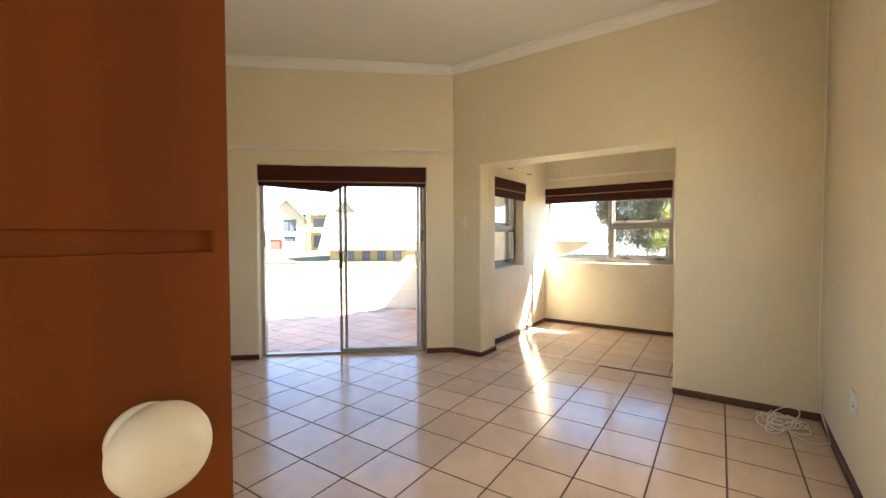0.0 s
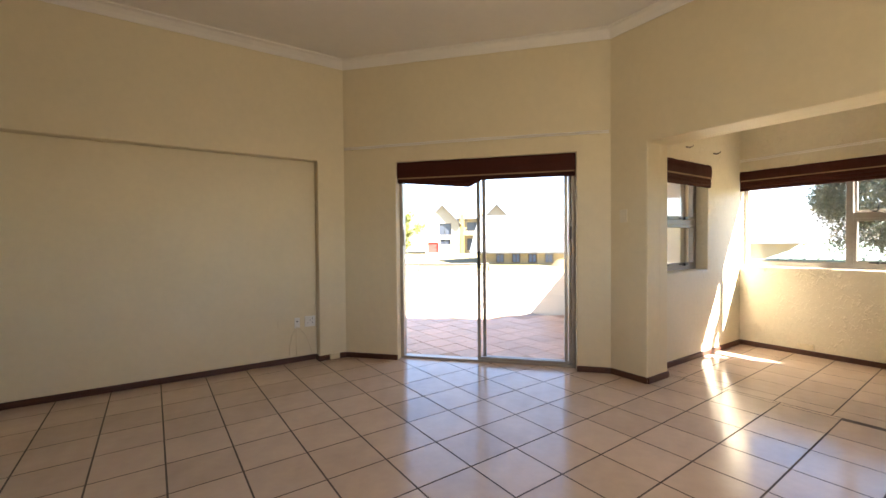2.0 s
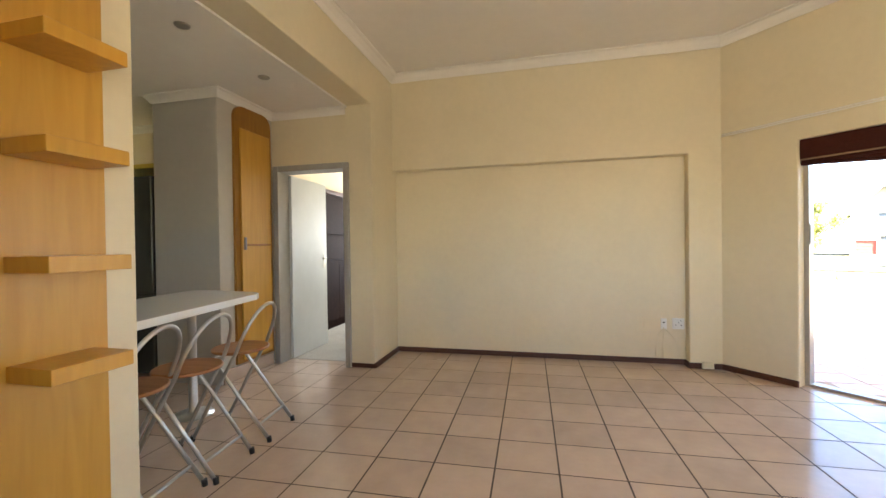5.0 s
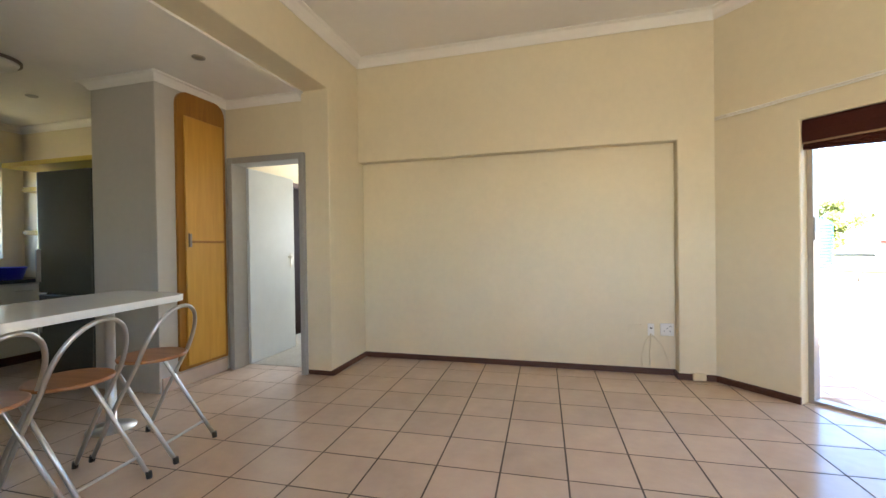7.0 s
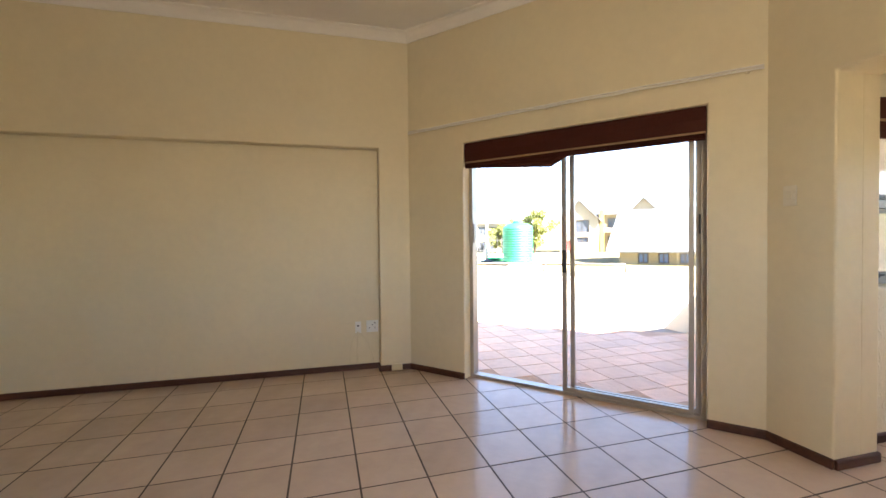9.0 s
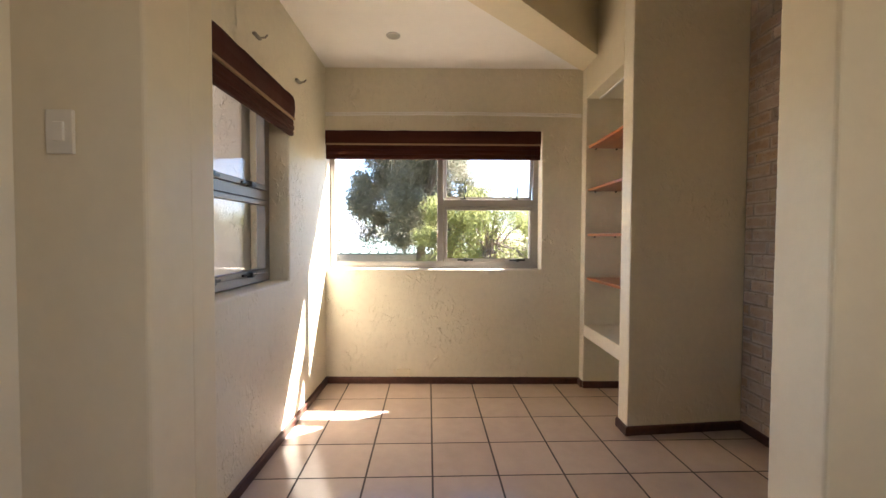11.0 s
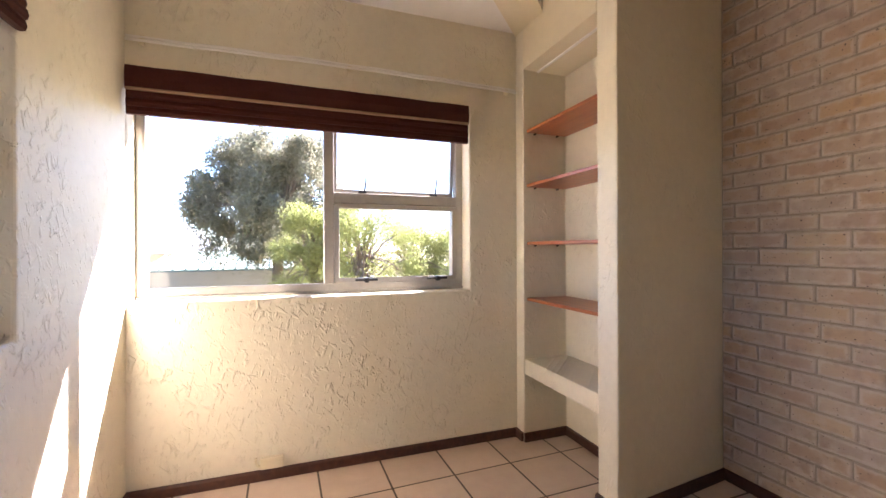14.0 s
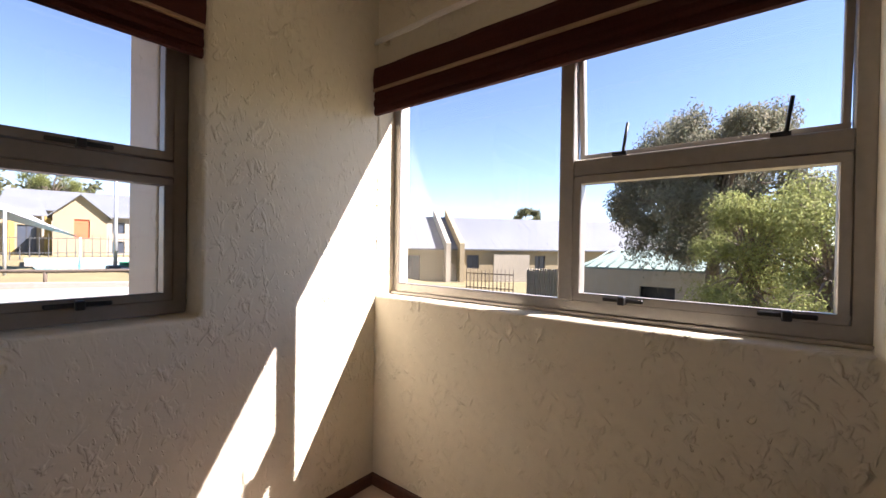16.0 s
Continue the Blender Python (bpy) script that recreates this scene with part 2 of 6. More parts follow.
M_ALU = material("anodised grey aluminium", (0.42, 0.39, 0.35), rough=0.38, metal=0.65, grain=0.05, scale=40, stain=0.08, stain_scale=3)
M_ALU_D = material("dull bronze aluminium", (0.24, 0.21, 0.18), rough=0.45, metal=0.5, grain=0.05, scale=40, stain=0.08, stain_scale=3)
M_BLACK = material("black plastic", (0.015, 0.015, 0.015), rough=0.4, grain=0.1)
M_GLASS = glass("window glass")
M_SWITCH = material("cream switch plastic", (0.70, 0.64, 0.52), rough=0.4, grain=0.02)
M_BLIND = material("dark brown woven blind", (0.050, 0.011, 0.006), rough=0.7, spec=0.2, grain=0.18, scale=120, stain=0.08, stain_scale=5)
M_BLIND_EDGE = material("tan blind tape", (0.30, 0.19, 0.10), rough=0.7, grain=0.1, scale=120)
M_WHITE = material("white plastic", (0.78, 0.77, 0.73), rough=0.35, grain=0.02)
M_DOORPAINT = material("pale grey door paint", (0.56, 0.58, 0.58), rough=0.4, grain=0.02, scale=10, stain=0.04, stain_scale=2)
M_FRAMEPAINT = material("grey door frame paint", (0.34, 0.32, 0.29), rough=0.45, grain=0.04, scale=20)
M_ORANGE = wood("orange varnished wood", (0.58, 0.31, 0.042), (0.50, 0.255, 0.03), 0.35, axis=2)
M_ORANGE_D = wood("amber stained wood frame", (0.33, 0.145, 0.012), (0.26, 0.105, 0.009), 0.35, axis=2)
M_REDWOOD = wood("reddish varnished shelf wood", (0.42, 0.135, 0.045), (0.30, 0.085, 0.03), 0.3, axis=0)
M_DOORWOOD = wood("red-brown stained door", (0.165, 0.038, 0.003), (0.11, 0.024, 0.002), 0.7, axis=2)
M_DOORWOOD.node_tree.nodes["Principled BSDF"].inputs["Specular IOR Level"].default_value = 0.15
M_CHROME = material("satin silver tube", (0.55, 0.54, 0.51), rough=0.34, metal=0.85)
# near-black colour that paints in the shade inside the wardrobe
M_INNER = material("brown interior darkened for shade", (0.018, 0.008, 0.006), rough=0.8, spec=0.1, grain=0.2, scale=20)
M_WHITE_TOP = material("white laminate", (0.80, 0.79, 0.75), rough=0.15, grain=0.01)
M_PATIO_GROUT = material("sandy red patio grout", (0.46, 0.29, 0.195), rough=0.9, grain=0.2, scale=40, stain=0.2, stain_scale=2)
M_TERRA = material("terracotta patio tile", (0.62, 0.375, 0.235), rough=0.45, grain=0.1, scale=14, stain=0.12, stain_scale=1.5, vary=0.12, bump=0.2, bump_scale=40)
M_PAVE = material("pale concrete paving", (0.30, 0.262, 0.222), rough=0.9, grain=0.15, scale=12, stain=0.12, stain_scale=0.4, bump=0.6, bump_scale=9, bump_dist=0.03)


# ---- mesh helpers ----
def box(bm, x0, y0, z0, x1, y1, z1, m=None):
    vs = [bm.verts.new(p) for p in ((x0, y0, z0), (x1, y0, z0), (x1, y1, z0), (x0, y1, z0), (x0, y0, z1), (x1, y0, z1), (x1, y1, z1), (x0, y1, z1))]
    fs = [bm.faces.new([vs[i] for i in f]) for f in ((3, 2, 1, 0), (4, 5, 6, 7), (0, 1, 5, 4), (1, 2, 6, 5), (2, 3, 7, 6), (3, 0, 4, 7))]
    if m is not None:
        bmesh.ops.transform(bm, matrix=m, verts=vs)
    return vs


def prism(bm, pts, z0, z1):
    lo = [bm.verts.new((x, y, z0)) for x, y in pts]
    hi = [bm.verts.new((x, y, z1)) for x, y in pts]
    k = len(pts)
    bm.faces.new(lo[::-1])
    bm.faces.new(hi)
    for i in range(k):
        bm.faces.new((lo[i], lo[(i + 1) % k], hi[(i + 1) % k], hi[i]))


def bevelled(bm, width=0.003, segments=1):
    bmesh.ops.recalc_face_normals(bm, faces=bm.faces)
    bmesh.ops.bevel(bm, geom=[e for e in bm.edges if len(e.link_faces) == 2 and e.calc_face_angle(0) > 0.6], offset=width, segments=segments, affect='EDGES', profile=0.6)
    return bm


def tube(bm, pts, radius, sides=10, closed=False):
    """A round tube along a line of points."""
    pts = [Vector(p) for p in pts]
    rings, ref = [], None
    k = len(pts)
    for i, p in enumerate(pts):
        a = pts[(i - 1) % k] if closed or i else pts[0]
        b = pts[(i + 1) % k] if closed or i < k - 1 else pts[-1]
        d = (b - a).normalized()
        if ref is None:
            ref = d.orthogonal().normalized()
        ref = (ref - d * ref.dot(d)).normalized()
        o = d.cross(ref)
        r = radius[i] if isinstance(radius, (list, tuple)) else radius
        rings.append([bm.verts.new(p + (ref * math.cos(2 * math.pi * j / sides) + o * math.sin(2 * math.pi * j / sides)) * r) for j in range(sides)])
    for i in range(k if closed else k - 1):
        a, b = rings[i], rings[(i + 1) % k]
        for j in range(sides):
            f = bm.faces.new((a[j], a[(j + 1) % sides], b[(j + 1) % sides], b[j]))
            f.smooth = True
    if not closed:
        bm.faces.new(rings[0][::-1])
        bm.faces.new(rings[-1])


def lathe(bm, profile, segs=24, m=None):
    """profile: (radius, z) from bottom to top."""
    rings = []
    for r, z in profile:
        rings.append([bm.verts.new((r * math.cos(2 * math.pi * j / segs), r * math.sin(2 * math.pi * j / segs), z)) for j in range(segs)])
    for a, b in zip(rings, rings[1:]):
        for j in range(segs):
            f = bm.faces.new((a[j], a[(j + 1) % segs], b[(j + 1) % segs], b[j]))
            f.smooth = True
    bm.faces.new(rings[0][::-1])
    bm.faces.new(rings[-1])
    if m is not None:
        bmesh.ops.transform(bm, matrix=m, verts=[v for r in rings for v in r])


def part(name, bm, mat, parent=None, label=""):
    bmesh.ops.recalc_face_normals(bm, faces=bm.faces)
    me = bpy.data.meshes.new(name)
    bm.to_mesh(me)
    bm.free()
    me.materials.append(mat)
    ob = new(name, me)
    if parent is not None:
        ob.parent = parent
    if label:
        ob["label"] = label
    return ob


def thing(name, label, category, m=None, group="", kind=""):
    ob = new(name)
    ob.empty_display_size = 0.1
    if m is not None:
        ob.matrix_basis = m
    return tagged(ob, label, category, group, kind)


def structure(name, bm, mat, label="", category=""):
    return tagged(part(name, bm, mat), label, category, kind="structure")


def wall_cells(bm, length, th, z0, z1, openings):
    """A wall in its own frame: along +x, its room face at y = 0, its back at y = -th; openings (a, b, low, high) go through."""
    us = sorted({round(u, 4) for u in (0.0, length, *[u for o in openings for u in o[:2]])})
    zs = sorted({round(z, 4) for z in (z0, z1, *[z for o in openings for z in o[2:]])})

    def solid(i, j):
        if i < 0 or j < 0 or i >= len(us) - 1 or j >= len(zs) - 1:
            return False
        u, z = (us[i] + us[i + 1]) / 2, (zs[j] + zs[j + 1]) / 2
        return not any(a < u < b and lo < z < hi for a, b, lo, hi in openings)
    cache = {}

    def v(u, y, z):
        k = (round(u, 5), round(y, 5), round(z, 5))
        if k not in cache:
            cache[k] = bm.verts.new((u, y, z))
        return cache[k]
    for i in range(len(us) - 1):
        for j in range(len(zs) - 1):
            if not solid(i, j):
                continue
            a, b, lo, hi = us[i], us[i + 1], zs[j], zs[j + 1]
            bm.faces.new((v(b, 0, lo), v(a, 0, lo), v(a, 0, hi), v(b, 0, hi)))
            bm.faces.new((v(a, -th, lo), v(b, -th, lo), v(b, -th, hi), v(a, -th, hi)))
            if not solid(i - 1, j):
                bm.faces.new((v(a, 0, lo), v(a, -th, lo), v(a, -th, hi), v(a, 0, hi)))
            if not solid(i + 1, j):
                bm.faces.new((v(b, -th, lo), v(b, 0, lo), v(b, 0, hi), v(b, -th, hi)))
            if not solid(i, j - 1):
                bm.faces.new((v(a, 0, lo), v(b, 0, lo), v(b, -th, lo), v(a, -th, lo)))
            if not solid(i, j + 1):
                bm.faces.new((v(b, 0, hi), v(a, 0, hi), v(a, -th, hi), v(b, -th, hi)))


def along(p0, p1):
    """The frame of a line on the floor: +x along it, +y to its left."""
    d = Vector((p1[0] - p0[0], p1[1] - p0[1], 0))
    return Matrix.Translation((*p0, 0)) @ Matrix.Rotation(math.atan2(d.y, d.x), 4, 'Z'), d.length


def wall(name, p0, p1, th, z0, z1, openings=(), mat=None, soft=0.012, label="", category="wall"):
    """A wall whose room lies to the left of p0 -> p1; rounded plaster arrises."""
    m, length = along(p0, p1)
    bm = bmesh.new()
    wall_cells(bm, length, th, z0, z1, openings)
    if soft and openings:
        bmesh.ops.recalc_face_normals(bm, faces=bm.faces)
        edges = [e for e in bm.edges if len(e.link_faces) == 2 and e.calc_face_angle(0) > 0.8
                 and not all(v.co.x < 1e-4 or v.co.x > length - 1e-4 for v in e.verts) and not all(v.co.z > z1 - 1e-4 for v in e.verts) and not all(v.co.z < z0 + 1e-4 for v in e.verts)]
        bmesh.ops.bevel(bm, geom=edges, offset=soft, segments=3, affect='EDGES', profile=0.5)
    bmesh.ops.transform(bm, matrix=m, verts=bm.verts)
    return structure(name, bm, mat or M_WALL, label, category)


# ---- plan, in metres ----
H = 3.17            # living room ceiling
HK = 2.65           # kitchen ceiling
HS = 2.52           # sunroom ceiling
TV_Y = 4.59
REC_Y = 4.705
PX = -1.135         # living room face of the kitchen beam and piers
A = (2.20, 4.59)    # corner of the alcove wall and the patio wall
B = (4.02, 2.605)   # corner of the patio wall and the sunroom wall
EX = 4.02
SY = -0.49
SUN_X, SUN_Y, BRICK_Y = 6.23, 2.40, -0.394

# ---- living room shell ----
wall("wall_east", (EX, SY - 0.3), B, 0.20, 0, H, [(0.43 - SY + 0.3, 2.256 - SY + 0.3, 0, 2.077)], label="cream plastered wall with a wide opening to the sunroom")
_mAB, _lAB = along(B, A)
D0, D1 = 0.305, 2.10         # patio door opening along the wall from B
wall("wall_patio", B, A, 0.24, 0, H, [(D0, D1, 0, 2.072)], label="cream plastered wall around the patio door")
wall("wall_alcove_face", A, (PX, TV_Y), 0.115, 0, H, [(A[0] - 1.913, A[0] - PX, 0, 2.09)], label="cream plastered wall above a shallow alcove")
wall("wall_alcove_back", (2.6, REC_Y), (-1.42, REC_Y), 0.2, 0, H, label="cream plastered back of the alcove")
# its window opening is out of view, added for a fill lamp
wall("wall_south", (-0.6, SY), (EX, SY), 0.2, 0, H, [(1.80, 3.15, 0.85, 2.1)], label="cream plastered wall with an added unseen window opening")
bm = bmesh.new()
box(bm, EX + 0.198, 0.43, 2.080, EX + 0.33, 2.42, H)
structure("lintel_sunroom", bevelled(bm, 0.008, 2), M_WALL, "cream plastered lintel over the sunroom opening", "beam")
bm = bmesh.new()
box(bm, EX + 0.198, 2.259, 0, EX + 0.33, 2.64, H)
structure("wall_sunroom_jamb", bevelled(bm, 0.008, 2), M_WALL, "cream plastered jamb of the sunroom opening", "wall")
for _nm, _c, _n0, _n1 in (("wall_corner_patio", B, Vector((1, 0)), Vector((A[1] - B[1], B[0] - A[0])).normalized()), ("wall_corner_alcove", A, Vector((A[1] - B[1], B[0] - A[0])).normalized(), Vector((0, 1)))):
    bm = bmesh.new()
    _c = Vector(_c)
    prism(bm, [_c + (_n0 + _n1) * 0.001, _c + _n0 * 0.25, _c + (_n0 + _n1) * 0.20, _c + _n1 * 0.25], 0, H)
    structure(_nm, bm, M_WALL, "plastered outer corner of the room", "wall")
# pier and beam to the kitchen
bm = bmesh.new()
box(bm, -1.42, 3.997, 0, PX, REC_Y, H)
structure("wall_pier", bevelled(bm, 0.012, 3), M_WALL, "cream plastered pier beside the kitchen opening", "wall")
bm = bmesh.new()
box(bm, -1.42, 1.50, 2.667, PX, 4.012, H)
structure("beam_kitchen", bevelled(bm, 0.012, 3), M_WALL, "cream plastered beam over the kitchen opening", "beam")
bm = bmesh.new()
box(bm, -1.42, -0.06, 0, PX, 1.50, H)
structure("wall_shelf", bevelled(bm, 0.012, 3), M_WALL, "cream plastered wall stub that carries the display shelves", "wall")
# entrance behind the camera
wall("wall_entrance", (-0.62, 0.25), (-0.62, SY), 0.15, 0, H, [(0.02, 0.72, 0, 2.05)], label="cream wall with the entrance doorway")
wall("wall_entrance_return", (PX, 0.25), (-0.62, 0.25), 0.15, 0, H, label="short cream wall beside the entrance")
# kitchen shell
wall("wall_kitchen_back", (-1.40, 4.0), (-5.2, 4.0), 0.16, 0, HK + 0.2, [(0.05, 0.84, 0, 2.045)], label="cream wall with the passage door")
wall("wall_kitchen_west", (-5.2, 4.0), (-5.2, 0.1), 0.2, 0, HK + 0.2, [(0.205, 1.345, 1.12, 2.12)], label="kitchen wall with a window")
wall("wall_kitchen_south", (-5.2, 0.1), (-1.42, 0.1), 0.15, 0, HK + 0.2, label="plain kitchen wall")
# unseen eave, added to block sun through the added south window
bm = bmesh.new()
box(bm, -0.6, -2.3, 2.42, EX + 0.1, SY - 0.2, 2.54)
structure("roof_eave", bevelled(bm, 0.01), M_WALL, "added unseen plastered eave that keeps the sun out of the added window", "roof")
bm = bmesh.new()
prism(bm, [(4.36, 2.67), (6.42, 2.90), (2.35, 7.35), (0.2, 7.35), (0.2, 4.95), (2.35, 4.85)], 2.80, 2.95)
structure("roof_patio", bevelled(bm, 0.01), M_WALL, "flat plastered roof over the patio", "roof")
# room behind the passage door
wall("wall_passage_west", (-2.6, 7.5), (-2.6, 4.16), 0.12, 0, HK, label="plain passage wall")
wall("wall_passage_east", (-1.1, 4.905), (-1.1, 7.5), 0.12, 0, HK, label="passage wall")
# this end opening is added too, to hold the passage fill lamp
wall("wall_passage_end", (-1.1, 7.5), (-2.6, 7.5), 0.12, 0, HK, [(0.15, 1.25, 0.9, 2.1)], label="end wall of the passage with an added unseen window opening")

bm = bmesh.new()
prism(bm, [(-0.9, -0.6), (4.2, -0.6), (4.2, 2.66), (2.29, 4.75), (-1.25, 4.75), (-1.25, 0.1), (-0.9, 0.1)], H, H + 0.12)
structure("ceiling_living", bm, M_CEIL, "white painted living room ceiling", "ceiling")
bm = bmesh.new()
prism(bm, [(-5.35, 0.0), (-1.40, 0.0), (-1.40, 4.0), (-5.35, 4.0)], HK, HK + 0.1)
structure("ceiling_kitchen", bm, M_CEIL, "white painted kitchen ceiling", "ceiling")
bm = bmesh.new()
prism(bm, [(-2.72, 4.16), (-1.45, 4.16), (-1.45, 4.95), (-0.98, 4.95), (-0.98, 7.62), (-2.72, 7.62)], HK - 0.02, HK + 0.08)
structure("ceiling_passage", bm, M_CEIL, "white passage ceiling", "ceiling")

# ---- sunroom shell ----
W0, W1, WZ0, WZ1 = 0.674, 2.395, 0.925, 2.02
wall("wall_sun_window", (SUN_X, -0.6), (SUN_X, SUN_Y + 0.24), 0.23, 0, H + 0.1, [(W0 + 0.6, W1 + 0.6, WZ0, WZ1)], M_ROUGH, label="trowelled cream wall under and around the wide window")
S0, S1 = 4.50, 5.44
wall("wall_sun_side", (SUN_X + 0.0, SUN_Y), (EX + 0.325, SUN_Y), 0.24, 0, H + 0.1, [(SUN_X - S1, SUN_X - S0, 0.915, 2.0)], M_ROUGH, label="trowelled cream side wall with a narrow window")
bm = bmesh.new()
prism(bm, [(SUN_X, -0.394), (SUN_X, 0.355), (6.14, 0.355), (6.14, 0.05), (5.49, 0.05), (5.49, 0.355), (5.362, 0.355), (5.447, -0.394)], 0, H)
structure("wall_niche", bevelled(bm, 0.010, 3), M_PIER, "cream plastered pier with a tall shelf niche", "wall")
bm = bmesh.new()
box(bm, 5.49, 0.05, 2.26, 6.14, 0.354, H)
structure("wall_niche_head", bm, M_WALL, "cream plastered head above the shelf niche", "wall")
bm = bmesh.new()
box(bm, 5.493, 0.245, 2.252, 6.137, 0.262, 2.2595)
structure("trim", bevelled(bm, 0.001), M_CEIL, "white bead under the head of the niche", "trim")
bm = bmesh.new()
box(bm, EX + 0.20, -0.62, 0, 6.46, BRICK_Y - 0.006, H)
structure("wall_brick", bm, M_MORTAR, "brown face-brick wall with sandy mortar", "wall")
bm = bmesh.new()
prism(bm, [(4.3, 2.5), (4.3, 2.2), (6.3, 0.2), (6.3, 2.5)], HS, HS + 0.1)
structure("ceiling_sunroom", bm, M_CEIL, "white sunroom ceiling", "ceiling")
bm = bmesh.new()
prism(bm, [(4.3, 2.30), (6.23, 0.354), (5.93, 0.354), (4.3, 1.99)], HS - 0.02, H)
structure("beam_sunroom", bm, M_WALL, "cream plastered beam across the corner of the sunroom", "beam")
bm = bmesh.new()
box(bm, 4.2, -0.62, H, 6.5, 2.7, H + 0.1)
structure("ceiling_sunroom_high", bm, M_CEIL, "white raised sunroom ceiling", "ceiling")

# ---- floor: screed, tiles ----
bm = bmesh.new()
box(bm, -2.6, 4.17, -0.01, -1.1, 7.5, 0.004)
structure("floor_passage", bm, material("grey beige passage carpet", (0.36, 0.33, 0.28), rough=0.95, grain=0.15, scale=60, stain=0.08, stain_scale=2), "grey beige carpet in the passage", "floor")
bm = bmesh.new()
box(bm, -5.4, -1.2, -0.12, 2.0, 7.7, -0.0006)
box(bm, 2.0, -0.7, -0.12, 6.44, 2.63, -0.0006)
prism(bm, [(2.0, 2.63), (4.2, 2.63), (2.25, 4.77), (2.0, 4.77)], -0.12, -0.0006)
structure("floor", bm, M_GROUT, "floor of beige tiles with dark grout", "floor")


# ---- trim: skirting and cornices ----
def run(name, pts, profile, mat, label, category, closed=False):
    """A moulding along a floor line; profile: (out of the wall, height), the room to the left."""
    bm = bmesh.new()
    k = len(pts)
    rings = []
    for i, p in enumerate(pts):
        p = Vector(p)
        d0 = (p - Vector(pts[i - 1])).normalized() if i else None
        d1 = (Vector(pts[i + 1]) - p).normalized() if i < k - 1 else None
        d0 = d0 or d1
        d1 = d1 or d0
        n0, n1 = Vector((-d0.y, d0.x)), Vector((-d1.y, d1.x))
        nn = (n0 + n1)
        nn = nn / max(0.25, nn.dot(n0))
        rings.append([bm.verts.new((p.x + nn.x * o, p.y + nn.y * o, z)) for o, z in profile])
    q = len(profile)
    for a, b in zip(rings, rings[1:]):
        for j in range(q):
            bm.faces.new((a[j], b[j], b[(j + 1) % q], a[(j + 1) % q]))
    bm.faces.new(rings[0])
    bm.faces.new(rings[-1][::-1])
    return structure(name, bm, mat, label, category)


SK = [(0.0005, 0.001), (0.016, 0.001), (0.016, 0.043), (0.011, 0.051), (0.0005, 0.053)]
_d = Vector((A[0] - B[0], A[1] - B[1])).normalized()
_u = lambda s: (B[0] + _d.x * s, B[1] + _d.y * s)
for _pts in ([(EX, SY), (EX, 0.43)], [(EX, 2.256), B, _u(D0)], [_u(D1), A, (1.913, TV_Y), (1.913, REC_Y), (PX, REC_Y), (PX, 4.012), (-1.40, 4.012)],
             [(-0.6, SY), (EX, SY)], [(EX + 0.325, 2.256), (EX, 2.256)], [(EX + 0.40, SUN_Y), (SUN_X, SUN_Y)][::-1], [(SUN_X, 0.355), (SUN_X, SUN_Y)],
             [(6.145, 0.355), (SUN_X, 0.355)], [(5.49, 0.05), (6.14, 0.05), (6.14, 0.355)], [(5.447, BRICK_Y), (5.362, 0.355), (5.49, 0.355)], [(4.36, BRICK_Y), (5.447, BRICK_Y)]):
    run("baseboard", _pts, SK, M_SKIRT, "dark stained wooden skirting board", "skirting")
CO = [(0.0005, H - 0.085), (0.012, H - 0.085), (0.03, H - 0.05), (0.06, H - 0.02), (0.09, H - 0.012), (0.09, H - 0.0005), (0.0005, H - 0.0005)]
run("cornice", [(EX, SY), B, A, (PX, TV_Y), (PX, 0.25)], CO, M_CEIL, "white plaster cove cornice", "cornice")
CK = [(o * 0.8, HK - (H - z) * 0.8) for o, z in CO]
run("cornice", [(-1.42, 4.0), (-2.28, 4.0), (-2.28, 3.235), (-2.99, 3.235), (-2.99, 4.0), (-5.2, 4.0), (-5.2, 0.1)], CK, M_CEIL, "white plaster kitchen cornice", "cornice")


# ---- aluminium windows ----
def bar(bm, m, u0, y0, z0, u1, y1, z1):
    box(bm, u0, y0, z0, u1, y1, z1, m)


def ring_frame(name, m, u0, u1, z0, z1, y0, y1, w, mat, parent, label=""):
    bm = bmesh.new()
    for a in ((u0, z0, u1, z0 + w), (u0, z1 - w, u1, z1), (u0, z0 + w, u0 + w, z1 - w), (u1 - w, z0 + w, u1, z1 - w)):
        box(bm, a[0], y0, a[1], a[2], y1, a[3])
    bmesh.ops.remove_doubles(bm, verts=bm.verts, dist=1e-5)
    bevelled(bm, 0.003)
    bmesh.ops.transform(bm, matrix=m, verts=bm.verts)
    return part(name, bm, mat, parent, label)


def pane(m, u0, u1, z0, z1, y, parent):
    bm = bmesh.new()
    box(bm, u0, y - 0.002, z0, u1, y + 0.002, z1, m)
    ob = part("pane", bm, M_GLASS, parent)
    ob.visible_shadow = False
    return ob


def stay_handle(m, u, z, y, parent, length=0.13):
    bm = bmesh.new()
    box(bm, u - length / 2, y, z - 0.008, u + length / 2, y + 0.014, z + 0.006)
    box(bm, u - 0.012, y - 0.004, z - 0.016, u + 0.012, y + 0.03, z + 0.012)
    bevelled(bm, 0.003)
    bmesh.ops.transform(bm, matrix=m, verts=bm.verts)
    part("stay_handle", bm, M_BLACK, parent, "black window stay handle")


